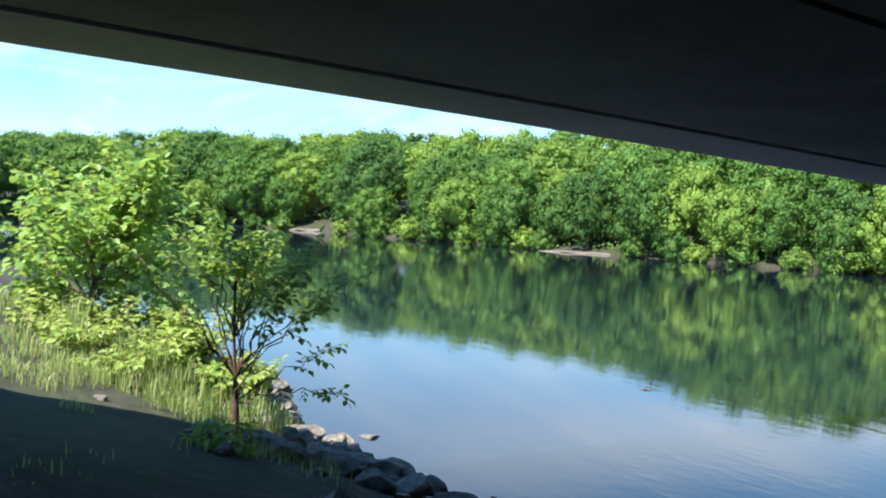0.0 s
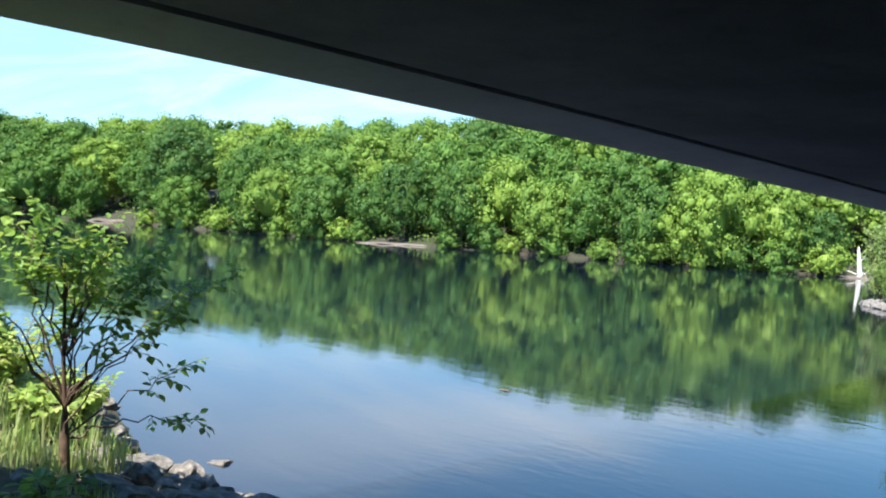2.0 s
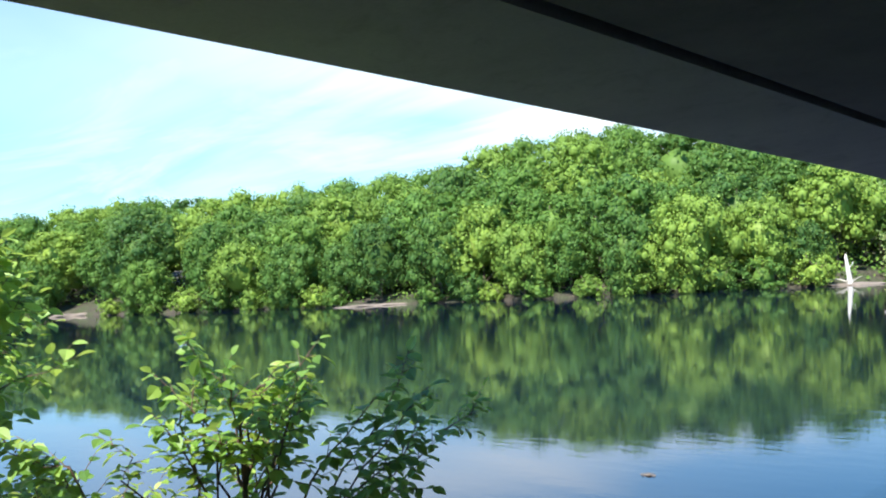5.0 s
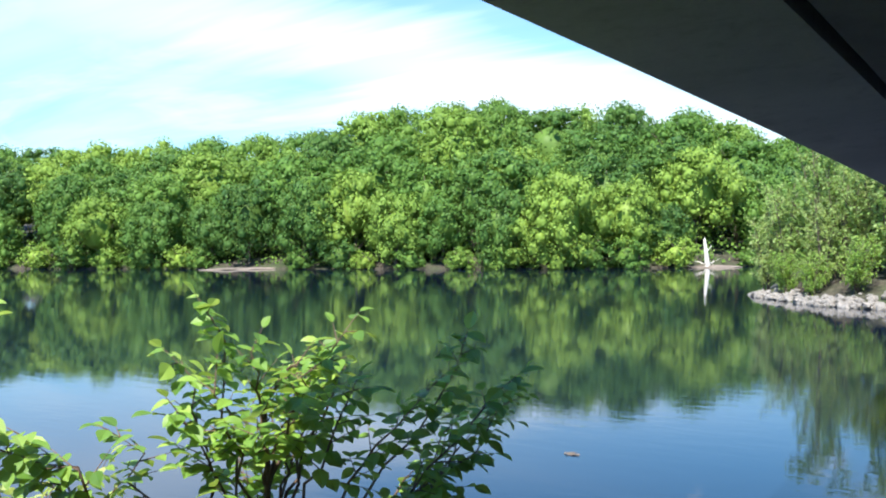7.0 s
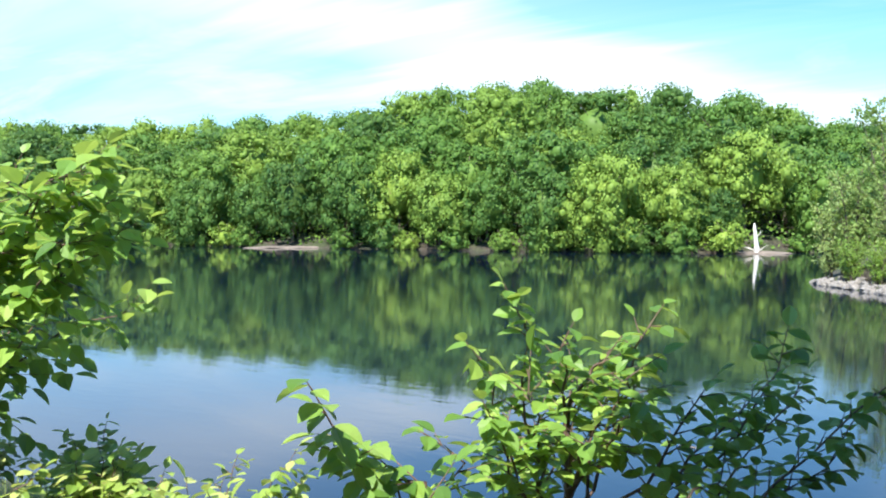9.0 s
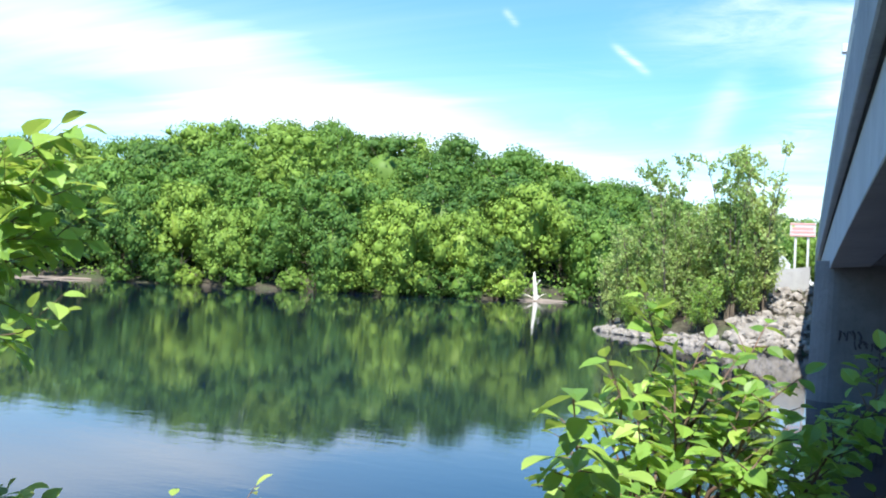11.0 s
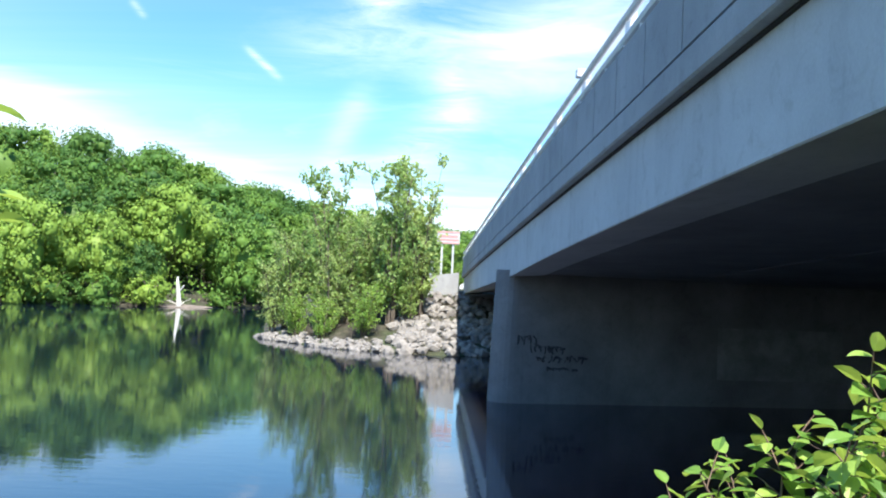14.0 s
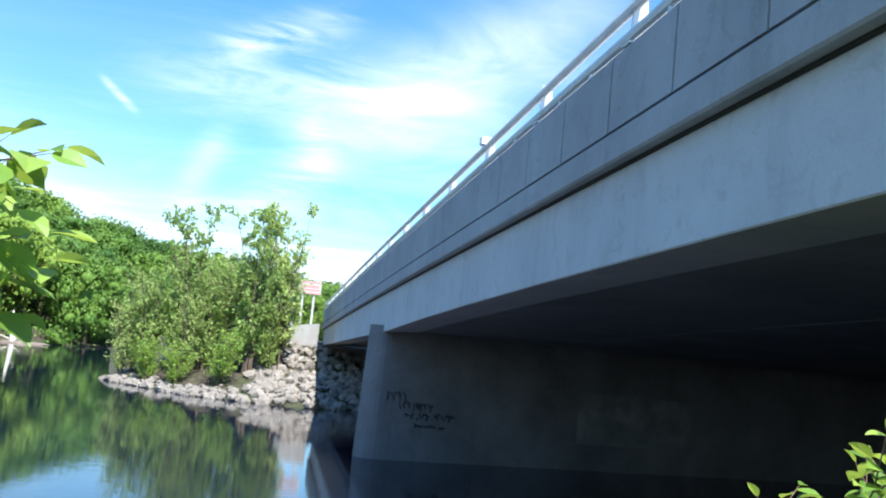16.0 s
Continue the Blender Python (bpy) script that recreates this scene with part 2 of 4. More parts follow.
def ground_material():
    m, n, l, p = material("bank_soil_and_litter")
    broad, mid, fine = tex(n, l, 0.5, 5, 0.6), tex(n, l, 4.0, 5, 0.65), tex(n, l, 40, 4, 0.7)
    soil = ramp(n, l, mid, [(0.3, (0.022, 0.018, 0.013)), (0.5, (0.055, 0.045, 0.033)), (0.75, (0.17, 0.14, 0.105))])
    moss = ramp(n, l, fine, [(0.3, (0.022, 0.042, 0.012)), (0.7, (0.07, 0.10, 0.03))])
    col = blend(n, l, ramp(n, l, broad, [(0.40, (0, 0, 0)), (0.62, (0.8, 0.8, 0.8))]), soil, moss)
    l.new(blend(n, l, 0.4, col, ramp(n, l, fine, [(0.3, (0.45, 0.45, 0.45)), (0.7, (1, 1, 1))]), "MULTIPLY"), p.inputs["Base Color"])
    p.inputs["Roughness"].default_value = 0.95
    bump(n, l, p, blend(n, l, 0.5, mid, fine), 0.8, 0.04)
    return m


WATER, GROUND = water_material(), ground_material()


# ---------------------------------------------------------------- mesh helpers
def mesh_of(name, verts, faces, mat, smooth=False):
    me = bpy.data.meshes.new(name)
    me.from_pydata([tuple(v) for v in verts], [], faces)
    me.materials.append(mat)
    if smooth:
        me.polygons.foreach_set("use_smooth", [True] * len(me.polygons))
    me.update()
    return me


def part(name, data, parent, label=""):
    ob = new(name, data)
    ob.parent = parent
    if label:
        ob["label"] = label
    return ob


def bm_mesh(name, bm, mat, smooth=False):
    me = bpy.data.meshes.new(name)
    bmesh.ops.recalc_face_normals(bm, faces=bm.faces)
    bm.to_mesh(me)
    bm.free()
    me.materials.append(mat)
    if smooth:
        me.polygons.foreach_set("use_smooth", [True] * len(me.polygons))
    return me


def sweep(name, outline, stations, mat, bevel=0.0):
    """A solid drawn through stations: outline(s) gives the closed section at each station s."""
    rings = [outline(s) for s in stations]
    k = len(rings[0])
    verts = [v for r in rings for v in r]
    faces = []
    for a in range(len(rings) - 1):
        for b in range(k):
            faces.append((a * k + b, a * k + (b + 1) % k, (a + 1) * k + (b + 1) % k, (a + 1) * k + b))
    faces += [tuple(range(k))[::-1], tuple((len(rings) - 1) * k + b for b in range(k))]
    bm = bmesh.new()
    vs = [bm.verts.new(v) for v in verts]
    for f in faces:
        bm.faces.new([vs[i] for i in f])
    if bevel:
        sharp = [e for e in bm.edges if len(e.link_faces) == 2 and e.calc_face_angle(0) > 0.6]
        bmesh.ops.bevel(bm, geom=sharp, offset=bevel, segments=1, affect="EDGES")
    return bm_mesh(name, bm, mat)


def tube(paths, sides=6):
    """Verts and faces of tapered tubes, each a list of (point, radius)."""
    verts, faces = [], []
    for path in paths:
        start = len(verts)
        for k, (p, r) in enumerate(path):
            a = Vector(path[max(k - 1, 0)][0])
            b = Vector(path[min(k + 1, len(path) - 1)][0])
            d = (b - a).normalized()
            u = d.orthogonal().normalized()
            w = d.cross(u)
            for s in range(sides):
                t = 2 * math.pi * s / sides
                verts.append(Vector(p) + r * (math.cos(t) * u + math.sin(t) * w))
        n = len(path)
        for k in range(n - 1):
            for s in range(sides):
                i, j = start + k * sides + s, start + k * sides + (s + 1) % sides
                faces.append((i, j, j + sides, i + sides))
        faces.append(tuple(start + (n - 1) * sides + s for s in range(sides)))
    return verts, faces


def box_mesh(name, size, mat, bevel=0.0):
    bm = bmesh.new()
    bmesh.ops.create_cube(bm, size=1.0)
    bmesh.ops.scale(bm, vec=size, verts=bm.verts)
    if bevel:
        bmesh.ops.bevel(bm, geom=list(bm.edges), offset=bevel, segments=1, affect="EDGES")
    return bm_mesh(name, bm, mat)


def rock_mesh(name, seed, mat, flat=0.7, cuts=2):
    rnd = random.Random(seed)
    bm = bmesh.new()
    bmesh.ops.create_icosphere(bm, subdivisions=cuts, radius=0.5)
    shift = Vector((rnd.uniform(-50, 50), rnd.uniform(-50, 50), rnd.uniform(-50, 50)))
    planes = [(Vector((rnd.gauss(0, 1), rnd.gauss(0, 1), rnd.gauss(0, 1))).normalized(), rnd.uniform(0.26, 0.42)) for _ in range(9)]
    for v in bm.verts:
        c = v.co.copy()
        for nrm, d in planes:
            over = c.dot(nrm) - d
            if over > 0:
                c -= nrm * over
        c += 0.05 * Vector(noise.noise_vector(c * 4 + shift))
        v.co = Vector((c.x * 1.25, c.y, c.z * flat))
    return bm_mesh(name, bm, mat)


def leaf_quads(places, sizes, normals, rnd, narrow=0.62):
    """Bent, pointed leaves: two quads each, as arrays of verts and faces."""
    verts, faces = [], []
    for p, s, nrm in zip(places, sizes, normals):
        u = nrm.orthogonal().normalized()
        u.rotate(Matrix.Rotation(rnd.uniform(0, 6.283), 3, nrm))
        w = nrm.cross(u)
        i = len(verts)
        lift = nrm * s * 0.16
        verts += [p, p + u * s * 0.45 + w * s * narrow * 0.5 + lift, p + u * s, p + u * s * 0.45 - w * s * narrow * 0.5 + lift]
        faces += [(i, i + 1, i + 2), (i, i + 2, i + 3)]
    return verts, faces


# ---------------------------------------------------------------- the lie of the land
def lerp(v, table):
    return float(np.interp(v, [a for a, _ in table], [b for _, b in table]))


# by bearing to the left of the bridge's axis: distance of the far shore, lift of the skyline
SHORE = [(-40, 190), (-12, 140), (0, 120), (8, 106), (15, 95), (20, 91), (32, 92), (45, 102), (58, 122), (62, 138), (70, 139), (81, 146), (100, 160), (130, 240)]
SKYLINE = [(-40, 3.0), (-5, 3.6), (7.5, 5.1), (12.4, 6.3), (15.5, 7.2), (19.4, 8.0), (24, 8.3), (27, 8.6), (29.6, 8.9), (35, 8.3), (39, 7.2), (45, 6.4), (52, 5.8), (61, 5.4), (64, 4.8), (67, 5.0), (71, 4.8), (76, 4.2), (100, 3.0), (130, 2.4)]
BANK = [(-600, 5.5), (-30, 4.6), (-8, 3.6), (-4, 2.75), (-1.5, 1.95), (0, 1.52), (2.3, 1.25), (4.1, 0.80), (5.3, 0.42), (6.5, 0.0), (7.6, -0.45), (10, -1.6)]
WATERLINE = [(-30, 1.3), (-8, 0.6), (-5.6, 0.8), (-3.5, 0.0), (-1.5, -0.35), (0.4, -0.35), (4, 0.0), (18, 0.6), (40, 2)]
SPIT = [(-11, 50), (-9.9, 47.6), (-6, 42.6), (-2.6, 41.4), (-0.9, 41.2), (1.4, 42.2), (18, 46.5), (60, 52)]


def hill(bearing):
    d = lerp(bearing, SHORE) + 36
    return max(0.8, 2.8 + d * math.tan(radians(lerp(bearing, SKYLINE))) - 13.6)


def height(x, y):
    near = lerp(y - lerp(x, WATERLINE), BANK)
    dist, bearing = math.hypot(x, y), math.degrees(math.atan2(-x, y))
    far = -1.6
    if y > 20 and -40 < bearing < 130:
        behind = dist - lerp(bearing, SHORE)
        far = behind * 0.18 if behind < 0 else min(0.2 * behind, 0.5) + hill(bearing) * (min(behind, 70) / 38) ** 0.9
    spit = -1.6
    if y > 38 and x > -30:
        left = -10.4 - max(y - 49, 0) * 0.16
        spit = min((y - lerp(x, SPIT)) * 0.235, (x - left) * 0.42 - 0.05, 2.75 if x > -2.4 else 1.9)
    z = max(near, far, spit, -1.6)
    if z > -1.2:
        z += 0.09 * noise.noise(Vector((x * 0.9, y * 0.9, 0.3))) * min(1, max(0.3, z)) + 0.03 * noise.noise(Vector((x * 3.7, y * 3.7, 1.3)))
    return z


def spread(*runs):
    out = []
    for a, b, step in runs:
        out += list(np.arange(a, b, step))
    return out


xs = spread((-900, -300, 100), (-300, -160, 20), (-160, -12, 3), (-12, 4, 0.3), (4, 20, 1), (20, 60, 4), (60, 300, 40), (300, 901, 100))
ys = spread((-900, -100, 100), (-100, -12, 8), (-12, -1, 1), (-1, 8.6, 0.3), (8.6, 38, 4), (38, 58, 0.7), (58, 190, 3), (190, 300, 15), (300, 901, 100))
gv = [(x, y, height(x, y)) for y in ys for x in xs]
nx = len(xs)
gf = [(j * nx + i, j * nx + i + 1, (j + 1) * nx + i + 1, (j + 1) * nx + i) for j in range(len(ys) - 1) for i in range(nx - 1)]
ground = new("ground", mesh_of("ground", gv, gf, GROUND, True))
tagged(ground, "brown earthen river banks with moss and leaf litter", "ground", kind="structure")

water = new("water", mesh_of("water", [(-900, 5.5, 0), (900, 5.5, 0), (900, 600, 0), (-900, 600, 0)], [(0, 1, 2, 3)], WATER))
tagged(water, "calm dark green river water mirroring trees and sky", "river", kind="structure")


# ---------------------------------------------------------------- the bridge
def grade(y):
    """How far the deck has dropped below its height at y = 8."""
    d = y - 8
    return -0.0185 * d - (0.00016 * d * d if d > 0 else 0)


def soffit(y):
    """The haunched underside at the fascia."""
    if y <= 1:
        return 3.91
    if y < 25:
        return 3.92 - 0.0105 * y - 0.00064 * y * y
    return 3.2575 - (y - 25) * 0.0225


# WIDE reaches far out of view: extra deck added to keep light from below
WIDE, Y0, Y1 = 44.0, -7.0, 53.6
bridge = new("road_bridge")
tagged(bridge, "grey concrete road bridge with haunched fascia over the river", "bridge")
run = spread((Y0, 25, 1.0), (25, 53.7, 1.1)) + [Y1]
GAP = 0.03


def girder(y):
    """Fascia girder: outer face, rounded lower corner, underside to the drip groove."""
    z, top = soffit(y), 4.655 + grade(y)
    return [(0, y, top), (0, y, z + 0.012), (0.012, y, z), (0.90, y, z + 0.075), (0.90, y, z + 0.24), (0.90, y, top)]


def slab(y):
    z, top = soffit(y) + 0.08, 4.655 + grade(y)
    return [(0.965, y, top), (0.965, y, z + 0.02), (4.70, y, z + 0.05), (4.70, y, z + 0.18), (4.79, y, z + 0.18), (4.79, y, z + 0.05), (WIDE, y, z + 0.05), (WIDE, y, top)]


part("fascia_girder", sweep("fascia_girder", girder, run, CONCRETE_PALE), bridge, "pale grey concrete fascia with a curved lower edge")
part("deck_slab", sweep("deck_slab", slab, run, CONCRETE_SLAB), bridge, "stained concrete underside of the deck, toned darker for its shade")


def edge_band(y):
    z = 4.655 + grade(y)
    return [(-0.14, y, z + 0.02), (-0.12, y, z), (WIDE + 0.3, y, z), (WIDE + 0.3, y, z + 0.265), (-0.14, y, z + 0.265)]


def groove_fill(y):
    z = 4.92 + grade(y)
    return [(-0.10, y, z), (0.15, y, z), (0.15, y, z + 0.035), (-0.10, y, z + 0.035)]


def joint_fill(y):
    z = soffit(y) + 0.2
    return [(0.90, y, z), (0.965, y, z), (0.965, y, z + 0.1), (0.90, y, z + 0.1)]


part("deck_edge_band", sweep("deck_edge_band", edge_band, run, CONCRETE), bridge, "overhanging grey concrete edge band")


def band_joint(y):
    z = 4.655 + grade(y)
    return [(-0.035, y, z - 0.022), (0.0, y, z - 0.022), (0.0, y, z), (-0.035, y, z)]


part("band_joint", sweep("band_joint", band_joint, run, JOINT), bridge, "dark grimy joint under the edge band")
part("groove", sweep("groove", groove_fill, run, JOINT), bridge, "dark drip groove below the parapet")
part("soffit_joint", sweep("soffit_joint", joint_fill, run, JOINT), bridge)

PANEL = 1.36
y = 7.94 - 10 * PANEL
while y + PANEL < Y1 + 0.4:
    a, b = y + 0.016, y + PANEL - 0.016

    def wall(s):
        z = 4.955 + grade(s)
        return [(-0.13, s, z), (0.20, s, z), (0.20, s, z + 0.69), (0.17, s, z + 0.71), (-0.11, s, z + 0.71), (-0.13, s, z + 0.69)]

    part("parapet_panel", sweep("parapet_panel", wall, [a, b], CONCRETE), bridge)
    y += PANEL


def parapet_core(s):
    z = 4.955 + grade(s)
    return [(-0.10, s, z), (0.17, s, z), (0.17, s, z + 0.67), (-0.10, s, z + 0.67)]


part("parapet_core", sweep("parapet_core", parapet_core, run, JOINT), bridge)

# river pier, a wall a little askew to the deck, with a battered round nose
PIER = Matrix.Translation((-0.30, 25.98, 0)) @ Matrix.Rotation(radians(11), 4, "Z")


def pier_ring(z):
    grow = (3.45 - z) / 3.45
    r, nose = 0.46 + 0.05 * grow, -0.12 * grow
    ring = []
    for s in range(13):
        t = math.pi / 2 + math.pi * s / 12
        ring.append(Vector((r + nose + r * math.cos(t), r * math.sin(t), z)))
    ring += [Vector((8, -r, z)), Vector((WIDE - 1, -r, z)), Vector((WIDE - 1, r, z)), Vector((8, r, z))]
    return [PIER @ v for v in ring]


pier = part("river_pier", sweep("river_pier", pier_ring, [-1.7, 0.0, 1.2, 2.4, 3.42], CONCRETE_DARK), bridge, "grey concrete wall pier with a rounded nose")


def on_pier(u, z, proud=0.004):
    grow = (3.45 - z) / 3.45
    return PIER @ Vector((u, -(0.46 + 0.05 * grow) - proud, z))


def pier_strip(name, u0, u1, z0, z1, mat, label):
    c = [on_pier(u0, z0, 0.001), on_pier(u1, z0, 0.001), on_pier(u1, z1, 0.001), on_pier(u0, z1, 0.001)]
    o = [on_pier(u0, z0, 0.006), on_pier(u1, z0, 0.006), on_pier(u1, z1, 0.006), on_pier(u0, z1, 0.006)]
    me = mesh_of(name, c + o, [(4, 5, 6, 7), (0, 1, 5, 4), (1, 2, 6, 5), (2, 3, 7, 6), (3, 0, 4, 7)], mat)
    return part(name, me, pier, label)


pier_strip("painted_patch", 6.1, 9.9, 0.72, 2.12, PATCH, "pale painted-over patch on the pier")

# sprayed scrawl: rows of strokes on the pier face
paths = []
spray = random.Random(12)
for u0, u1, z0, z1, step in ((0.48, 1.05, 1.50, 1.78, 0.15), (0.88, 1.75, 1.28, 1.52, 0.12), (1.05, 2.25, 1.04, 1.26, 0.13), (1.3, 2.0, 0.84, 0.95, 0.16)):
    u = u0
    while u < u1:
        lean, bow = spray.uniform(-0.06, 0.08), spray.uniform(-0.07, 0.07)
        top, low = z1 - spray.uniform(0, 0.07), z0 + spray.uniform(0, 0.07)
        pts = [(u + lean * k / 5 + bow * math.sin(math.pi * k / 5), low + (top - low) * k / 5) for k in range(6)]
        if spray.random() < 0.6:
            pts += [(u + lean + step * k / 3, top - (top - low) * 0.25 * k * spray.random()) for k in (1, 2, 3)]
        paths.append([(on_pier(p, q, -0.006), 0.028 + 0.007 * math.sin(p * 17 + q * 11)) for p, q in pts])
        u += step * spray.uniform(0.8, 1.3)
v, f = tube(paths, 5)
part("scrawl", mesh_of("scrawl", v, f, SPRAY), pier, "smudged black sprayed scrawl")

# abutments close the bridge at both banks
def near_abutment(x):
    return [(x, -7.6, 0.5), (x, -5.4, 0.5), (x, -5.4, 3.95), (x, -7.6, 3.95)]


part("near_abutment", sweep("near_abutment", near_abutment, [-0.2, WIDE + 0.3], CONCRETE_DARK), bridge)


def far_abutment(x):
    return [(x, 51.6, 0.4), (x, 53.9, 0.4), (x, 53.9, 2.64), (x, 51.6, 2.64)]


part("far_abutment", sweep("far_abutment", far_abutment, [-0.1, WIDE + 0.3], CONCRETE), bridge)


def wing(y):
    top = 3.62 if y < 53 else 3.5
    return [(-2.0, y, 1.0), (-0.36, y, 1.0), (-0.36, y, top + 0.12), (-2.0, y, top - 0.12)]


part("wing_wall", sweep("wing_wall", wing, [51.9, 52.4], CONCRETE, 0.02), bridge, "pale concrete wing wall above the riprap")

# railing: tapered posts, two rails, short brackets
railing = new("bridge_railing")
tagged(railing, "dull white aluminium railing on the bridge parapet", "railing")
RX, RZ = -0.03, 5.665


def post_mesh():
    def ring(z):
        t = z / 0.46
        wx, wy = 0.085 - 0.03 * t, 0.05 - 0.012 * t
        return [(-wx, -wy, z), (wx, -wy, z), (wx * 0.7, wy, z), (-wx * 0.7, wy, z)]

    return sweep("post", ring, [0, 0.03, 0.26, 0.46], ALUMINIUM, 0.006)


post_me = post_mesh()
foot_me = box_mesh("foot", (0.22, 0.2, 0.025), ALUMINIUM, 0.005)
stub_me = box_mesh("bracket", (0.05, 0.045, 0.16), ALUMINIUM, 0.006)
cap_me = box_mesh("cap_box", (0.2, 0.13, 0.12), ALUMINIUM, 0.01)
y = 14.62 - 7 * 2.81
k = 0
while y < Y1:
    z = RZ + grade(y)
    p = part("post", post_me, railing)
    p.location = (RX, y, z)
    q = part("foot", foot_me, p)
    q.location = (0, 0, 0.012)
    if k == 7:
        q = part("cap_box", cap_me, p, "square box on the post head")
        q.location = (-0.05, 0, 0.44)
    for half in (0.35, 0.7):
        s = part("bracket", stub_me, railing)
        ys_ = y + 2.81 * half
        s.location = (RX - 0.06, ys_, RZ + grade(ys_) + 0.03)
    y += 2.81
    k += 1


def rail_at(dx, dz, a, b):
    def ring(s):
        z = RZ + grade(s) + dz
        return [(RX + dx + a * math.cos(t), s, z + b * math.sin(t)) for t in [2 * math.pi * i / 8 for i in range(8)]]

    return ring


long_run = spread((Y0, Y1, 2.0)) + [Y1]
part("upper_rail", sweep("upper_rail", rail_at(-0.05, 0.36, 0.045, 0.055), long_run, ALUMINIUM), railing)
part("lower_rail", sweep("lower_rail", rail_at(-0.06, 0.09, 0.045, 0.055), long_run, ALUMINIUM), railing)


# ---------------------------------------------------------------- trees of the far bank
def ball(cuts):
    bm = bmesh.new()
    bmesh.ops.create_icosphere(bm, subdivisions=cuts, radius=1.0)
    out = ([w.co.copy() for w in bm.verts], [tuple(w.index for w in q.verts) for q in bm.faces])
    bm.free()
    return out


LUMP, HEART = ball(1), ball(3)


def crown_mesh(name, rnd, tall, wide, low, clumps, per, leaf, mat):
    """A crown: a dense heart, many small boughs of foliage over it, and loose leaves standing off each."""
    verts, faces, places, sizes, normals = [], [], [], [], []
    mid, half = (low + tall) * 0.5, (tall - low) * 0.5

    def mass(shape, centre, size, rough):
        i = len(verts)
        for d in shape[0]:
            r = 1 + rough * noise.noise(d * 1.9 + centre * 3)
            verts.append(centre + Vector((d.x * size.x, d.y * size.y, d.z * size.z)) * r)
        faces.extend(tuple(i + j for j in q) for q in shape[1])

    mass(HEART, Vector((0, 0, mid - 0.3)), Vector((wide * 0.50, wide * 0.50, half * 0.52)), 0.16)
    for c in range(clumps):
        lift = -0.85 + 1.83 * (c + 0.5) / clumps
        belly = math.sqrt(max(0.0, 1 - lift * lift))
        ang = c * 2.4 + rnd.uniform(-0.6, 0.6)
        size = wide * rnd.choice((0.12, 0.15, 0.18, 0.21, 0.25, 0.30)) * rnd.uniform(0.9, 1.1)
        way = Vector((belly * math.cos(ang), belly * math.sin(ang), lift))
        out = rnd.uniform(0.76, 0.98) * (1 + 0.3 * noise.noise(way * 1.6 + Vector((tall, wide, 0))) * (1 - 0.6 * max(0, lift)))
        centre = Vector((way.x * wide * out, way.y * wide * out, mid + lift * half * out - size * 0.4))
        mass(LUMP, centre, Vector((size * 0.62, size * 0.62, size * 0.5)), 0.6)
        for _ in range(int(per * (size / wide / 0.19) ** 2)):
            d = Vector((rnd.gauss(0, 1), rnd.gauss(0, 1), rnd.gauss(0.3, 1))).normalized()
            r = size * rnd.uniform(0.7, 1.2)
            places.append(centre + Vector((d.x * r * 1.15, d.y * r * 1.15, d.z * r * 0.8)))
            sizes.append(leaf * rnd.uniform(0.6, 1.4))
            normals.append((d + way * 0.4 + 0.55 * Vector((rnd.gauss(0, 1), rnd.gauss(0, 1), rnd.gauss(0, 1)))).normalized())
    v, f = leaf_quads(places, sizes, normals, rnd, 0.9)
    i = len(verts)
    return mesh_of(name, verts + v, faces + [tuple(i + j for j in q) for q in f], mat, True)


def trunk_mesh(name, rnd, tall, wide, mat):
    paths = []
    lean = Vector((rnd.uniform(-0.4, 0.4), rnd.uniform(-0.4, 0.4), 0))
    stem = [(lean * t + Vector((0, 0, tall * 0.85 * t - 0.4)), 0.2 * (1 - t) ** 0.8 + 0.03) for t in np.linspace(0, 1, 7).tolist()]
    paths.append(stem)
    for k in range(7):
        t = 0.25 + 0.09 * k
        a = lean * t + Vector((0, 0, tall * 0.85 * t - 0.4))
        ang = k * 2.4 + rnd.uniform(-0.4, 0.4)
        out = Vector((math.cos(ang), math.sin(ang), 0.75)) * wide * 0.8 * (1 - 0.45 * t)
        paths.append([(a + out * s + Vector((0, 0, 0.5 * s * s)), 0.075 * (1 - s) + 0.014) for s in np.linspace(0, 1, 5).tolist()])
    v, f = tube(paths, 6)
    return mesh_of(name, v, f, mat, True)


def make_tree(seed, tall, wide, low, clumps, per, leaf):
    rnd = random.Random(seed)
    t = new("broadleaf_tree")
    part("trunk", trunk_mesh("trunk", rnd, tall, wide, BARK), t)
    part("crown", crown_mesh("crown", rnd, tall, wide, low, clumps, per, leaf, LEAF_FOREST), t)
    return t


kinds = [make_tree(11, 10.5, 4.6, 1.8, 66, 70, 0.26), make_tree(12, 11.5, 4.4, 2.2, 66, 70, 0.26), make_tree(13, 9.5, 4.7, 1.6, 66, 70, 0.26),
         make_tree(14, 12.0, 4.8, 2.4, 66, 70, 0.26), make_tree(15, 8.0, 3.9, 1.5, 66, 70, 0.26)]
TALL = (10.5, 11.5, 9.5, 12.0, 8.0)
shrub_kind = make_tree(16, 3.2, 1.9, 0.1, 30, 34, 0.20)
wood = random.Random(77)
used = set()


def plant(kind, label, group, m):
    """Use the first-built tree itself once, copies after that."""
    ob = kind if kind.name not in used else copy_thing(kind, m)
    used.add(kind.name)
    ob.matrix_basis = m
    tagged(ob, label, "tree", group)
    return ob


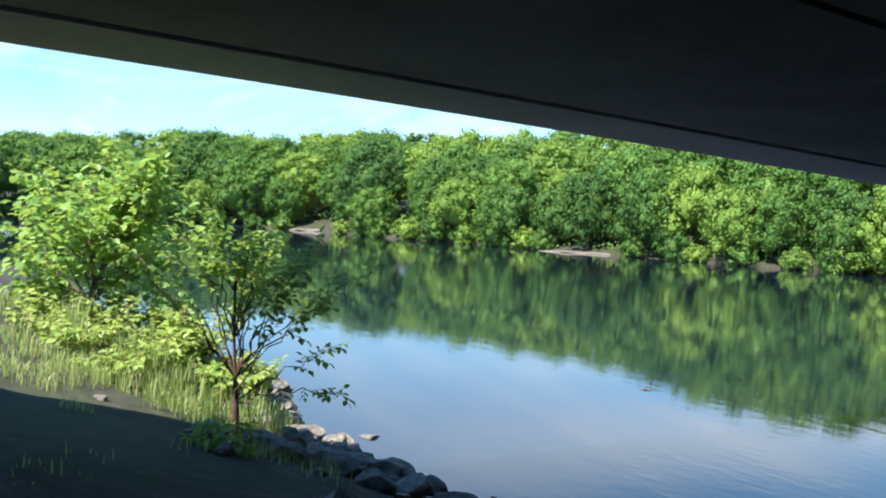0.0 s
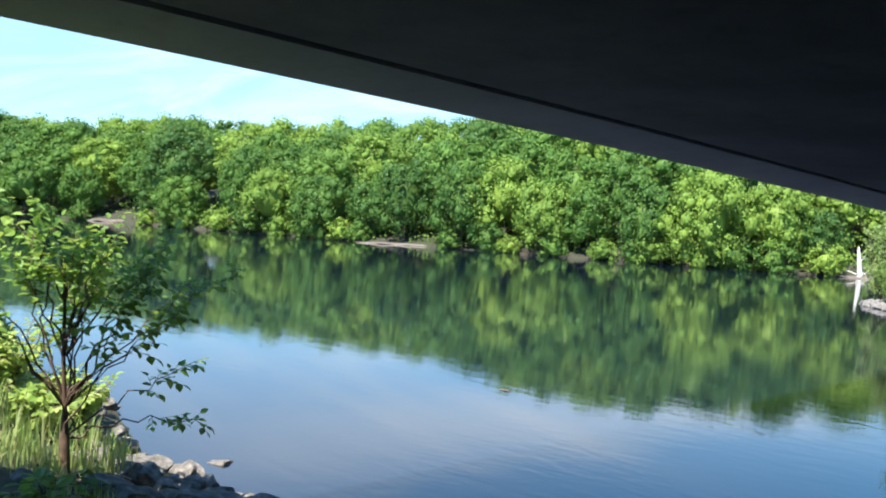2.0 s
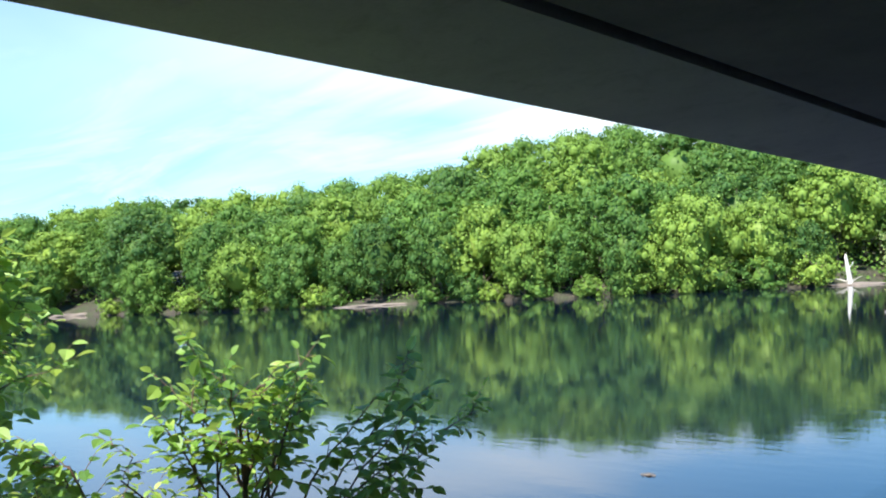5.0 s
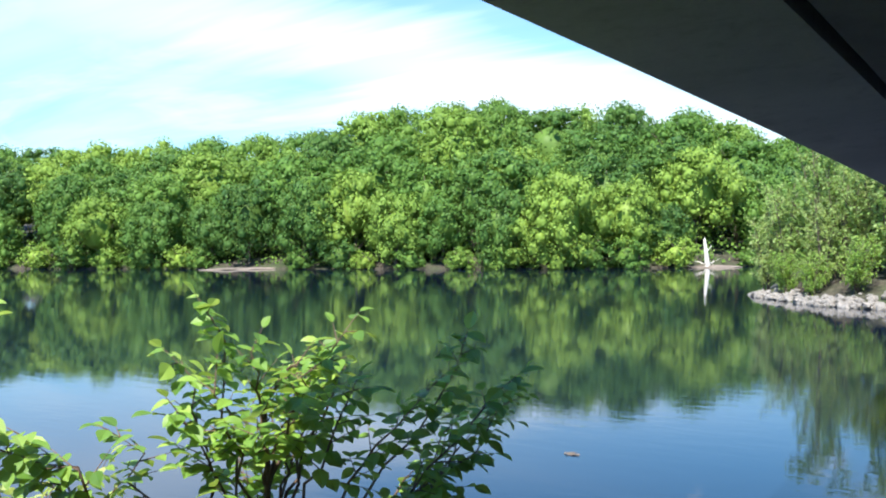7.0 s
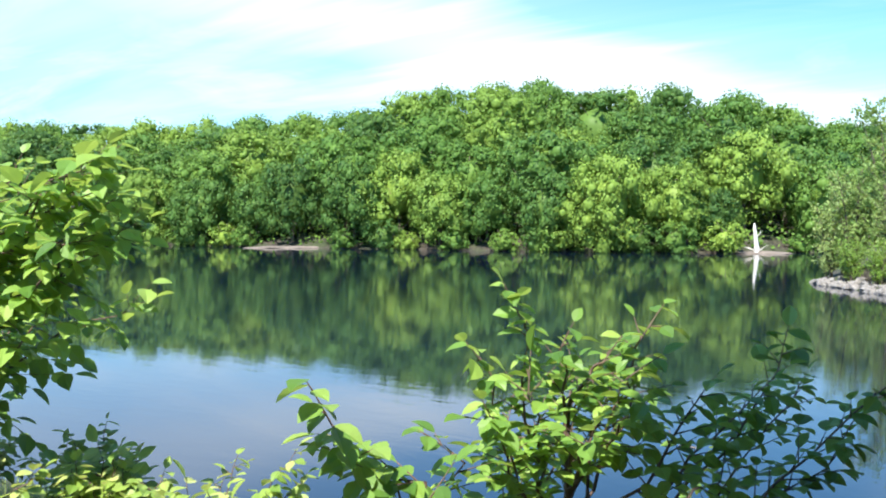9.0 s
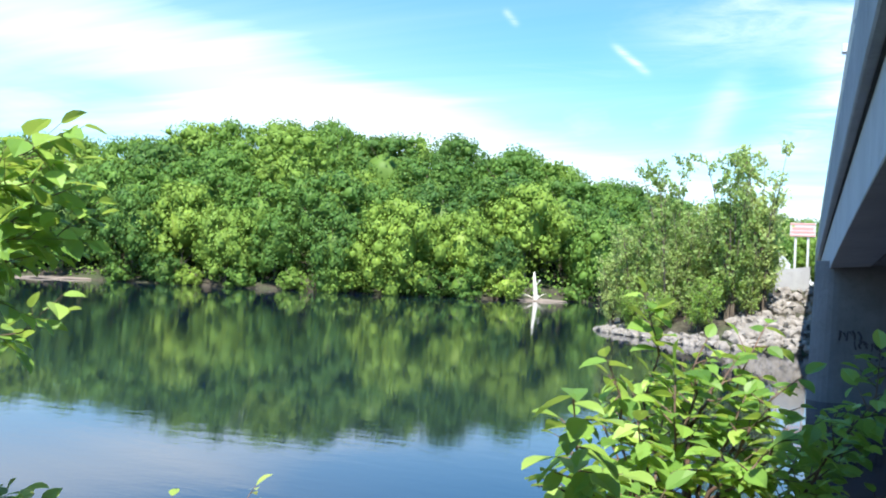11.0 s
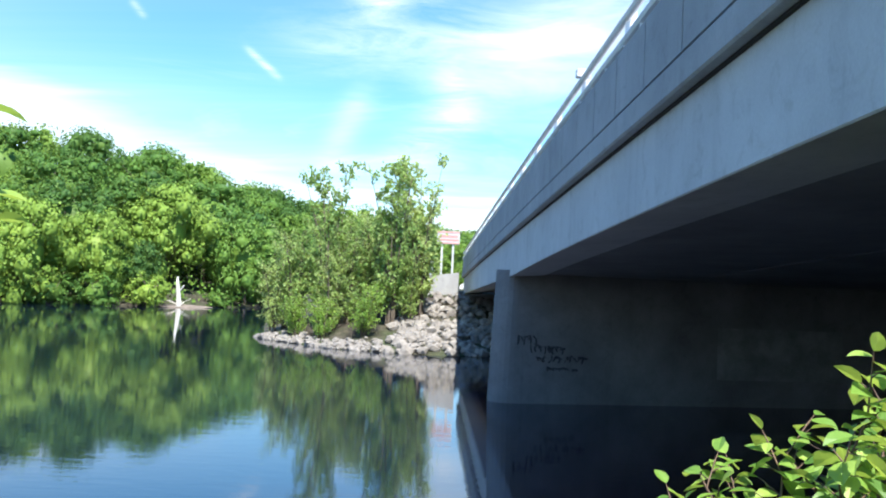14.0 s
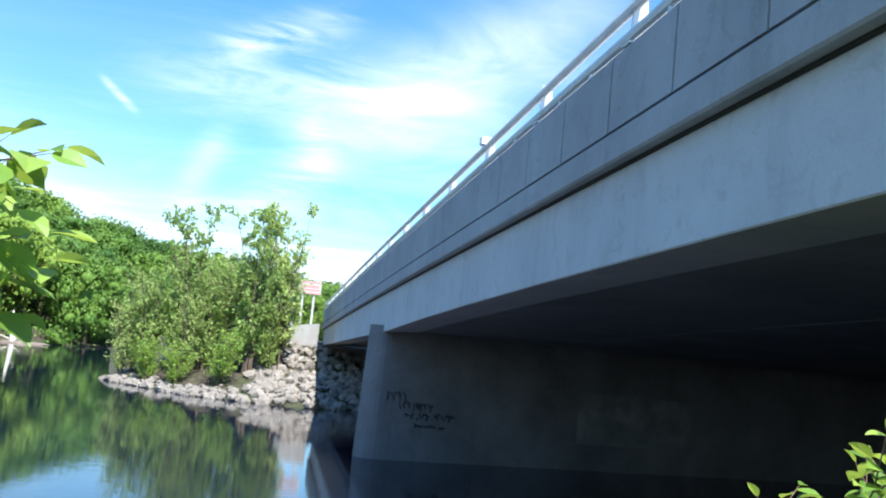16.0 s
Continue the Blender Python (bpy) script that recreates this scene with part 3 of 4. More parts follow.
for row, (behind, step, sizes) in enumerate([(0.8, 5.4, (0, 2, 4, 4)), (6.5, 7.0, (0, 1, 2)), (13.5, 7.4, (0, 1, 3)), (21, 7.4, (0, 1, 3)), (29, 7.0, (1, 3, 0)), (37, 6.4, (1, 3, 0))]):
    b = 94.0 if row < 4 else 88.0
    while b > -4:
        d = lerp(b, SHORE) + behind + wood.uniform(-1.8, 1.8)
        bb = b + wood.uniform(-0.8, 0.8)
        x, y = -math.sin(radians(bb)) * d, math.cos(radians(bb)) * d
        clear = (60.5 < bb < 63.2 or 12.9 < bb < 18.2) and row == 0
        if not clear and not (x > -13 and y < 100 and row < 2):
            big = wood.uniform(0.85, 1.15) * (0.82 if row == 0 else 1.0)
            pick = wood.choice(sizes)
            ground_z = height(x, y)
            limit = 2.8 + d * math.tan(radians(lerp(bb, SKYLINE))) - ground_z + wood.uniform(-0.9, 0.5)
            high = TALL[pick] * big * wood.uniform(0.92, 1.1)
            high *= 1.22 if row == 0 else 1.0
            high = limit if row > 3 else min(high, limit - 0.5)
            high = min(max(high, 5.5), 15.0)
            wide_by = big * (1.05 if row > 3 else 0.93)
            m = pose(x, y, ground_z - (1.3 if row == 0 else 0.3), wood.uniform(-4, 4), wood.uniform(-4, 4), wood.uniform(0, 360)) @ Matrix.Diagonal((wide_by, wide_by, high / TALL[pick], 1))
            label = "leafy green tree leaning low over the far shore" if row == 0 else "full-crowned green broadleaf tree on the wooded hillside"
            plant(kinds[pick], label, "trees on the far bank", m)
        b -= math.degrees(step / d) * wood.uniform(0.85, 1.15)

b = 96.0
while b > 12:
    d = lerp(b, SHORE) - 0.7 + wood.uniform(-0.5, 0.6)
    if not (60.6 < b < 63 or 41.5 < b < 46 or 13.6 < b < 16.9):
        x, y = -math.sin(radians(b)) * d, math.cos(radians(b)) * d
        s = wood.uniform(0.6, 1.2)
        ob = plant(shrub_kind, "low green bush overhanging the far waterline", "bushes on the far shore", pose(x, y, height(x, y) - 0.15, 0, 0, wood.uniform(0, 360)) @ Matrix.Diagonal((s, s, s, 1)))
        ob["category"] = "bush"
    b -= math.degrees(2.9 / d) * wood.uniform(0.5, 1.8)

# tangle of undergrowth below the crowns, one sheet of leaves
places, sizes, normals = [], [], []
for _ in range(10000):
    b = wood.uniform(4, 94)
    behind = 1.5 + wood.uniform(0.0, 1.0) ** 1.5 * 30
    d = lerp(b, SHORE) - 0.9 + behind
    if 60.7 < b < 62.9 and behind < 5:
        continue
    x, y = -math.sin(radians(b)) * d, math.cos(radians(b)) * d
    lump = 0.5 + 0.5 * noise.noise(Vector((x * 0.45, y * 0.45, 7)))
    g = max(0.05, height(x, y))
    places.append(Vector((x, y, g + wood.uniform(0.0, 1.0) * (0.5 + 2.0 * lump) * min(1, 0.35 + behind / 5))))
    sizes.append(wood.uniform(0.25, 0.5))
    normals.append(Vector((wood.gauss(0, 0.6), wood.gauss(-0.5, 0.5), wood.gauss(0.5, 0.6))).normalized())
v, f = leaf_quads(places, sizes, normals, wood, 0.95)
under = new("undergrowth", mesh_of("undergrowth", v, f, LEAF_FOREST))
tagged(under, "dense green undergrowth beneath the far bank's trees", "undergrowth", kind="stuff")

# ---------------------------------------------------------------- far shore details
stump = new("dead_tree_stump")
tagged(stump, "bleached white dead tree stump standing at the far shore", "stump")
v, f = tube([[((0, 0, -0.3), 0.30), ((0.02, 0, 0.6), 0.26), ((-0.1, 0.05, 1.7), 0.22), ((-0.22, 0, 2.75), 0.13), ((-0.2, 0, 3.0), 0.04)],
             [((-0.1, 0, 1.5), 0.12), ((0.35, 0, 1.9), 0.06), ((0.5, 0.1, 2.2), 0.03)]], 8)
part("trunk", mesh_of("trunk", v, f, DEADWOOD, True), stump)
snag = random.Random(8)
for k in range(7):
    a = snag.uniform(0, 6.28)
    L = snag.uniform(1.0, 2.4)
    v, f = tube([[((0.1, 0, 0.1), 0.05), ((math.cos(a) * L * 0.5, math.sin(a) * L * 0.3, 0.5), 0.04), ((math.cos(a) * L, math.sin(a) * L * 0.5, snag.uniform(0.1, 1.2)), 0.015)]], 5)
    part("dead_branch", mesh_of("dead_branch", v, f, DEADWOOD), stump)
stump.matrix_basis = pose(-25.0, 88.7, 0.1, 0, 0, 20) @ Matrix.Diagonal((0.85, 0.85, 0.92, 1))

for name, bearing, length, deep, tall in (("gravel_bar_1", 43.5, 10, 1.6, 0.4), ("gravel_bar_2", 61.8, 7, 2.2, 0.8), ("gravel_bar_3", 15.6, 6, 3.4, 0.4)):
    d = lerp(bearing, SHORE) - 1.4
    bm = bmesh.new()
    bmesh.ops.create_icosphere(bm, subdivisions=4, radius=0.5)
    for w in bm.verts:
        w.co = Vector((w.co.x * length, w.co.y * deep, w.co.z * tall))
        w.co += 0.25 * Vector(noise.noise_vector(w.co * 0.7)) * min(1, tall)
    bar = new(name, bm_mesh(name, bm, GRAVEL, True))
    bar.matrix_basis = pose(-math.sin(radians(bearing)) * d, math.cos(radians(bearing)) * d, 0.02, 0, 0, bearing + 8)
    tagged(bar, "pale bare gravel bank along the far waterline", "gravel bank", kind="structure")

# ---------------------------------------------------------------- riprap point and its young poplars
riprap = new("riprap_slope")
tagged(riprap, "heap of pale broken riprap stones below the abutment", "stones")
stones = [rock_mesh("stone", 200 + k, STONE, 0.75, 1) for k in range(7)]
heap = random.Random(31)
count = 0
while count < 300:
    x = heap.uniform(-10.6, 2.5)
    y = lerp(x, SPIT) + abs(heap.gauss(0, 1)) * (4.2 if x > -3.6 else 0.7) - 0.2
    if y > 51.5 or y > lerp(x, SPIT) + (11 if x > -3.6 else 3):
        continue
    s = heap.uniform(0.35, 0.85) if x > -3.6 else heap.uniform(0.22, 0.55)
    p = part("stone", heap.choice(stones), riprap)
    p.matrix_basis = pose(x, y, height(x, y) + s * 0.16, heap.uniform(-25, 25), heap.uniform(-25, 25), heap.uniform(0, 360)) @ Matrix.Diagonal((s, s, s, 1))
    count += 1
rest_v, rest_f = [], []
base = [(tuple(w.co), None) for w in stones[0].vertices]
polys = [tuple(q.vertices) for q in stones[0].polygons]
for k in range(620):
    x = heap.uniform(-3.6, 14)
    y = heap.uniform(lerp(x, SPIT) - 0.3, 51.6)
    s = heap.uniform(0.35, 0.8)
    m = pose(x, y, height(x, y) + s * 0.14, heap.uniform(-40, 40), heap.uniform(-40, 40), heap.uniform(0, 360)) @ Matrix.Diagonal((s, s * heap.uniform(0.7, 1.2), s, 1))
    i = len(rest_v)
    rest_v += [m @ Vector(c) for c, _ in base]
    rest_f += [tuple(i + j for j in q) for q in polys]
loose = part("rubble", mesh_of("rubble", rest_v, rest_f, STONE), riprap)
loose["kind"] = "stuff"


def sapling(seed, tall, wide, stems, leaves, leaf, mat, name, bushy=0.35, least=0.55):
    """A young multi-stemmed tree: upright wands with side shoots and leaves along them."""
    rnd = random.Random(seed)
    t = new(name)
    paths, places, sizes, normals = [], [], [], []
    for s in range(stems):
        a = rnd.uniform(0, 6.28)
        h = tall * (rnd.uniform(least, 1.0) if s else 1.0)
        top = Vector((math.cos(a) * wide * rnd.uniform(0.3, 0.8), math.sin(a) * wide * rnd.uniform(0.3, 0.8), h))
        foot = Vector((math.cos(a) * 0.25, math.sin(a) * 0.25, -0.3))
        curve = [foot.lerp(top, k / 7) + Vector((top.x, top.y, 0)) * -0.25 * math.sin(math.pi * k / 7) for k in range(8)]
        paths.append([(c, 0.055 * (1 - k / 7) + 0.01) for k, c in enumerate(curve)])
        for j in range(16):
            u = rnd.uniform(0.12, 1.0)
            k = min(int(u * 7), 6)
            at = curve[k].lerp(curve[k + 1], u * 7 - k)
            b = rnd.uniform(0, 6.28)
            reach = wide * bushy * rnd.uniform(0.6, 1.5) * (1.2 - u * 0.5)
            tip = at + Vector((math.cos(b) * reach, math.sin(b) * reach, reach * rnd.uniform(0.5, 1.3)))
            paths.append([(at, 0.016), (at.lerp(tip, 0.5) + Vector((0, 0, -0.03)), 0.011), (tip, 0.004)])
            for _ in range(int(leaves / stems / 16)):
                g = rnd.uniform(0.15, 1.08)
                q = at.lerp(tip, g) + Vector((rnd.gauss(0, 0.09), rnd.gauss(0, 0.09), rnd.gauss(0, 0.09)))
                places.append(q)
                sizes.append(leaf * rnd.uniform(0.65, 1.3))
                normals.append(Vector((rnd.gauss(0, 0.8), rnd.gauss(0, 0.8), rnd.gauss(0.4, 0.7))).normalized())
    v, f = tube(paths, 5)
    part("trunk", mesh_of("trunk", v, f, BARK, True), t)
    v, f = leaf_quads(places, sizes, normals, rnd, 0.8)
    part("foliage", mesh_of("foliage", v, f, mat), t)
    return t


poplars = [sapling(41, 7.6, 2.1, 7, 4200, 0.17, LEAF_POPLAR, "young_poplar", 0.36, 0.72), sapling(42, 6.0, 1.8, 8, 2600, 0.165, LEAF_POPLAR, "young_poplar", 0.44),
           sapling(43, 3.6, 1.9, 8, 2600, 0.155, LEAF_SHRUB, "willow_bush", 0.5)]
for k, (kind, x, y, s, turn) in enumerate([(0, -6.9, 47.4, 1.0, 0), (1, -8.6, 48.2, 0.85, 80), (1, -6.0, 46.6, 0.85, 200), (0, -3.7, 46.0, 0.98, 140), (1, -4.6, 47.4, 0.85, 300),
                                          (1, -9.3, 50.2, 0.8, 20), (1, -9.7, 48.6, 0.62, 60), (2, -8.2, 46.4, 0.5, 170), (1, -6.6, 45.8, 0.7, 250), (2, -5.0, 44.2, 0.62, 10),
                                          (2, -6.9, 44.9, 0.5, 110), (1, -7.4, 50.0, 0.85, 260), (1, -5.4, 49.2, 0.85, 50), (1, -2.9, 46.0, 0.6, 320), (0, -2.5, 47.0, 1.02, 40), (1, -2.75, 48.0, 0.95, 200)]):
    m = pose(x, y, height(x, y), 0, 0, turn) @ Matrix.Diagonal((s, s, s, 1))
    ob = plant(poplars[kind], "", "shrubs on the riprap point", m)
    tagged(ob, "bushy grey-green willow at the foot of the riprap" if kind == 2 else "slender grey-green young poplar among riprap stones", "bush" if kind == 2 else "tree")

# hoarding beyond the bridge's end, seen from the river
sign = new("roadside_sign")
tagged(sign, "faded red and white roadside sign on two posts", "sign")
board = part("board", box_mesh("board", (1.42, 0.08, 0.82), SIGN_WHITE, 0.01), sign)
board.location = (0, 0, 2.9)
for dz, w, h in ((0.34, 1.40, 0.10), (0.08, 1.2, 0.16), (-0.14, 1.3, 0.12), (-0.34, 1.40, 0.08)):
    bar = part("red_bar", box_mesh("red_bar", (w, 0.02, h), SIGN_RED), board)
    bar.location = (0, -0.05, dz)
for dx in (-0.38, 0.32):
    p = part("post", box_mesh("post", (0.13, 0.13, 3.6), SIGN_WHITE, 0.01), sign)
    p.location = (dx, 0.1, 1.1)
sign.location = (-0.82, 60, 3.15)

guard = new("guard_rail")
tagged(guard, "grey steel guard rail along the road embankment", "guard rail")


def w_beam(y):
    z = 4.15
    return [(-1.9, y, z), (-1.86, y, z + 0.09), (-1.9, y, z + 0.16), (-1.86, y, z + 0.23), (-1.9, y, z + 0.31), (-1.93, y, z + 0.31), (-1.93, y, z)]


part("beam", sweep("beam", w_beam, [52.3, 60, 70, 84], ALUMINIUM), guard)
gp = box_mesh("guard_post", (0.1, 0.12, 2.2), ALUMINIUM)
for k in range(16):
    p = part("guard_post", gp, guard)
    p.location = (-1.83, 52.5 + 2 * k, 3.35)


# ---------------------------------------------------------------- near bank: young elm, sapling, weeds, stones
def blade(verts, faces, p, axis, nrm, long, wide):
    """One broad leaf, cupped along its midrib, widest at the middle, with a short drooping tip."""
    side = axis.cross(nrm).normalized()
    i = len(verts)
    rim = ((0.12, 0.26, 0.03), (0.34, 0.47, 0.06), (0.60, 0.45, 0.04), (0.82, 0.25, -0.03))
    verts.append(p)
    verts += [p + axis * long * u + side * wide * w + nrm * long * h for u, w, h in rim]
    verts.append(p + axis * long - nrm * long * 0.16)
    verts += [p + axis * long * u - side * wide * w + nrm * long * h for u, w, h in reversed(rim)]
    verts.append(p + axis * long * 0.5 - nrm * long * 0.04)
    faces += [(i + k, i + (k + 1) % 10, i + 10) for k in range(10)]


def leafy_branch(rnd, foot, tip, thick, long, arch, bare=0.35, gap=0.075, twig=0.26):
    """A bough that rises and bends over, its twigs, and the leaves along them."""
    foot, tip = Vector(foot), Vector(tip)
    span = (tip - foot).length
    rise = Vector((0, 0, arch * span))
    wob = [Vector((rnd.gauss(0, 0.02), rnd.gauss(0, 0.02), rnd.gauss(0, 0.02))) * span for _ in range(11)]
    curve = [foot.lerp(tip, k / 10) + rise * math.sin(math.pi * k / 10) + (wob[k] if 0 < k < 10 else Vector()) for k in range(11)]
    paths = [[(c, thick * (1 - k / 10) ** 0.8 + 0.0022) for k, c in enumerate(curve)]]
    verts, faces = [], []
    n = max(4, int(span * (1 - bare) / gap))
    for j in range(n + 1):
        u = bare + (1 - bare) * j / n
        k = min(int(u * 10), 9)
        at = curve[k].lerp(curve[k + 1], u * 10 - k)
        ahead = (curve[k + 1] - curve[k]).normalized()
        flat_side = ahead.cross(Vector((0, 0, 1)))
        flat_side = flat_side.normalized() if flat_side.length > 0.2 else Vector((math.cos(j * 2.4), math.sin(j * 2.4), 0))
        flat_side.rotate(Matrix.Rotation(rnd.uniform(-0.9, 0.9), 3, ahead))
        s = 1 if j % 2 else -1
        reach = twig * rnd.uniform(0.5, 1.2) * (1.15 - 0.75 * (u - bare) / (1 - bare)) if j < n else twig * 0.35
        way = (ahead * 0.75 + flat_side * s * 0.9 + Vector((0, 0, rnd.uniform(-0.15, 0.25)))).normalized() if j < n else ahead
        end = at + way * reach + Vector((0, 0, -0.10 * reach))
        paths.append([(at, 0.0032), (end, 0.0012)])
        m = max(2, int(reach / (long * 0.52)))
        for q in range(m + 1):
            g = (q + 0.4) / (m + 0.4)
            p = at.lerp(end, g)
            across = way.cross(Vector((0, 0, 1))).normalized() if abs(way.z) < 0.95 else flat_side
            out = (way * (0.55 if q < m else 1.2) + across * (0.9 if q % 2 else -0.9) * (1 if q < m else 0.2) + Vector((0, 0, rnd.uniform(-0.95, -0.1)))).normalized()
            up = (Vector((rnd.gauss(0, 0.35), rnd.gauss(0, 0.35), 1)) - out * out.z).normalized()
            up = (up - out * up.dot(out)).normalized()
            L = long * rnd.uniform(0.65, 1.2)
            blade(verts, faces, p, out, up, L, L * rnd.uniform(0.62, 0.80))
    return paths, verts, faces


def build_shrub(name, label, category, at, tips, seed, thick, long, mat, arch=0.06, bare=0.3, gap=0.075, twig=0.26):
    """tips: world places of the bough ends. Each bough is a part with its foliage under it."""
    rnd = random.Random(seed)
    at = Vector(at)
    ob = new(name)
    ob.location = at
    tagged(ob, label, category)
    mains = max(1, len(tips) // 5)
    order = sorted(tips, key=lambda q: math.atan2(q[1] - at.y, q[0] - at.x))
    for g in range(mains):
        mine = order[g * len(order) // mains : (g + 1) * len(order) // mains]
        mean = sum(((Vector(q) - at) for q in mine), Vector()) / len(mine)
        fork = Vector((mean.x * 0.5, mean.y * 0.5, mean.z * 0.58))
        foot = Vector((rnd.uniform(-0.07, 0.07), rnd.uniform(-0.07, 0.07), -0.08))
        stem = [(foot.lerp(fork, k / 5) + Vector((rnd.gauss(0, 0.012), rnd.gauss(0, 0.012), 0)), thick * (1.5 - 0.12 * k)) for k in range(6)]
        sv, sf = tube([stem], 6)
        main = part("main_stem", mesh_of("main_stem", sv, sf, TWIG, True), ob)
        for tip in mine:
            goal = Vector(tip) - at
            start = stem[rnd.choice((3, 4, 4, 5))][0]
            paths, v, f = leafy_branch(rnd, start, goal, thick * rnd.uniform(0.5, 0.9), long, arch * rnd.uniform(0.3, 1.6), bare, gap, twig)
            tv, tf = tube(paths, 5)
            part("branch", mesh_of("branch", tv, tf, TWIG, True), main)
            part("foliage", mesh_of("foliage", v, f, mat), main)
    return ob


def build_elm():
    """One dark butt, a leading stem and thin boughs that fan out low, leafy towards their ends."""
    rnd = random.Random(61)
    base = Vector((-0.95, 4.5, height(-0.95, 4.5)))
    ob = new("young_elm")
    ob.location = base
    tagged(ob, "young elm with fresh green leaves standing among bank stones", "tree")
    lead = [Vector(p) - base for p in ((-0.95, 4.5, base.z - 0.1), (-0.94, 4.49, 0.85), (-0.92, 4.47, 1.1), (-0.90, 4.43, 1.5), (-0.86, 4.40, 1.95), (-0.85, 4.38, 2.3))]
    v, f = tube([[(p, r) for p, r in zip(lead, (0.060, 0.040, 0.020, 0.016, 0.013, 0.008))]], 8)
    stem = part("main_stem", mesh_of("main_stem", v, f, TWIG, True), ob)
    # bough ends, the joint of the leading stem that they leave, bare share, twig length
    for tip, joint, bare, twig in (((-0.96, 3.18, 2.52), 2, 0.52, 0.17), ((-0.98, 3.4, 2.34), 2, 0.55, 0.17), ((-0.97, 4.16, 2.72), 2, 0.55, 0.13), ((-1.06, 4.08, 2.52), 2, 0.5, 0.16), ((-0.65, 4.7, 2.62), 3, 0.5, 0.16), ((-0.82, 4.3, 2.56), 4, 0.25, 0.20),
                                   ((-0.55, 4.35, 2.48), 4, 0.3, 0.22), ((-0.74, 4.5, 2.50), 5, 0.2, 0.2), ((-0.25, 4.95, 2.54), 2, 0.6, 0.14), ((0.12, 4.64, 2.42), 2, 0.5, 0.2), ((0.02, 4.72, 2.28), 2, 0.52, 0.19),
                                   ((-0.19, 4.6, 1.99), 1, 0.5, 0.2), ((-0.36, 5.62, 2.26), 2, 0.5, 0.22), ((-0.5, 5.3, 2.14), 2, 0.45, 0.2), ((-0.75, 5.5, 1.42), 1, 0.5, 0.2), ((-0.8, 5.65, 0.86), 1, 0.55, 0.2),
                                   ((-0.6, 5.2, 1.80), 2, 0.5, 0.18), ((-1.33, 4.8, 2.20), 2, 0.45, 0.18), ((-1.22, 4.6, 2.05), 1, 0.5, 0.18), ((-1.18, 4.82, 2.32), 2, 0.4, 0.18), ((-1.02, 4.75, 2.40), 3, 0.4, 0.18),
                                   ((-0.88, 4.8, 2.46), 3, 0.45, 0.17), ((-0.95, 4.0, 2.34), 3, 0.45, 0.18), ((-0.87, 4.14, 2.48), 3, 0.5, 0.15), ((-0.32, 4.3, 2.44), 3, 0.5, 0.18), ((-0.5, 4.2, 2.37), 4, 0.35, 0.2), ((-0.7, 4.4, 2.37), 4, 0.3, 0.22), ((-0.28, 4.75, 2.37), 3, 0.45, 0.2),
                                   ((-1.0, 3.75, 2.29), 2, 0.55, 0.16), ((-0.62, 4.1, 2.28), 4, 0.4, 0.18), ((-1.1, 4.9, 2.29), 3, 0.4, 0.18), ((-1.35, 4.75, 1.90), 2, 0.5, 0.17)):
        goal = Vector(tip) - base
        paths, v, f = leafy_branch(rnd, lead[joint], goal, 0.0075, 0.083, 0.03 if goal.z > 0.8 else 0.08, min(0.75, bare + 0.06), 0.042, twig)
        tv, tf = tube(paths, 5)
        bough = part("branch", mesh_of("branch", tv, tf, TWIG, True), stem)
        bough["label"] = "thin brown leafy bough"
        part("foliage", mesh_of("foliage", v, f, LEAF_SHRUB), stem)


build_elm()

# the larger sapling further along the bank
TX, TY = -5.9, 4.3
tr = random.Random(19)
tree_tips = []
for k in range(36):
    a = k * 2.4
    u = (k + 0.5) / 36
    r = 1.95 * math.sqrt(max(0.05, math.sin(math.pi * (0.12 + 0.8 * u)))) * tr.uniform(0.65, 1.0)
    tree_tips.append((TX + r * math.cos(a), TY + r * math.sin(a) * 0.85, 1.25 + 2.2 * u + tr.uniform(-0.2, 0.2)))
tree_tips += [(-4.15, 4.5, 3.05), (-4.05, 4.65, 2.75), (-4.3, 4.4, 3.2), (-3.66, 4.45, 3.30), (-3.78, 4.5, 3.2), (-3.70, 4.5, 3.05), (-3.75, 4.5, 2.85), (-3.68, 4.4, 3.28), (-3.66, 4.6, 2.95)]

tree_tips = [q for q in tree_tips if q[2] > 2.35 or q[0] < -5.8]


def build_sapling():
    ob = new("bank_sapling")
    base = Vector((TX, TY, height(TX, TY)))
    ob.location = base
    tagged(ob, "leafy green sapling leaning over the sunny bank", "tree")
    rnd = random.Random(23)
    trunk = [(Vector((0.05 * math.sin(k), 0.04 * math.cos(2 * k), -0.2 + 0.29 * k)), 0.055 - 0.0055 * k) for k in range(9)]
    v, f = tube([trunk], 7)
    part("trunk", mesh_of("trunk", v, f, BARK, True), ob)
    for tip in tree_tips:
        goal = Vector(tip) - base
        start = trunk[min(8, max(1, int((goal.z - 0.35) / 0.42)))][0]
        paths, v, f = leafy_branch(rnd, start, goal, 0.014, 0.15, 0.05, 0.25, 0.09, 0.46)
        tv, tf = tube(paths, 4)
        limb = part("branch", mesh_of("branch", tv, tf, TWIG, True), ob)
        part("foliage", mesh_of("foliage", v, f, LEAF_SHRUB), limb)


build_sapling()

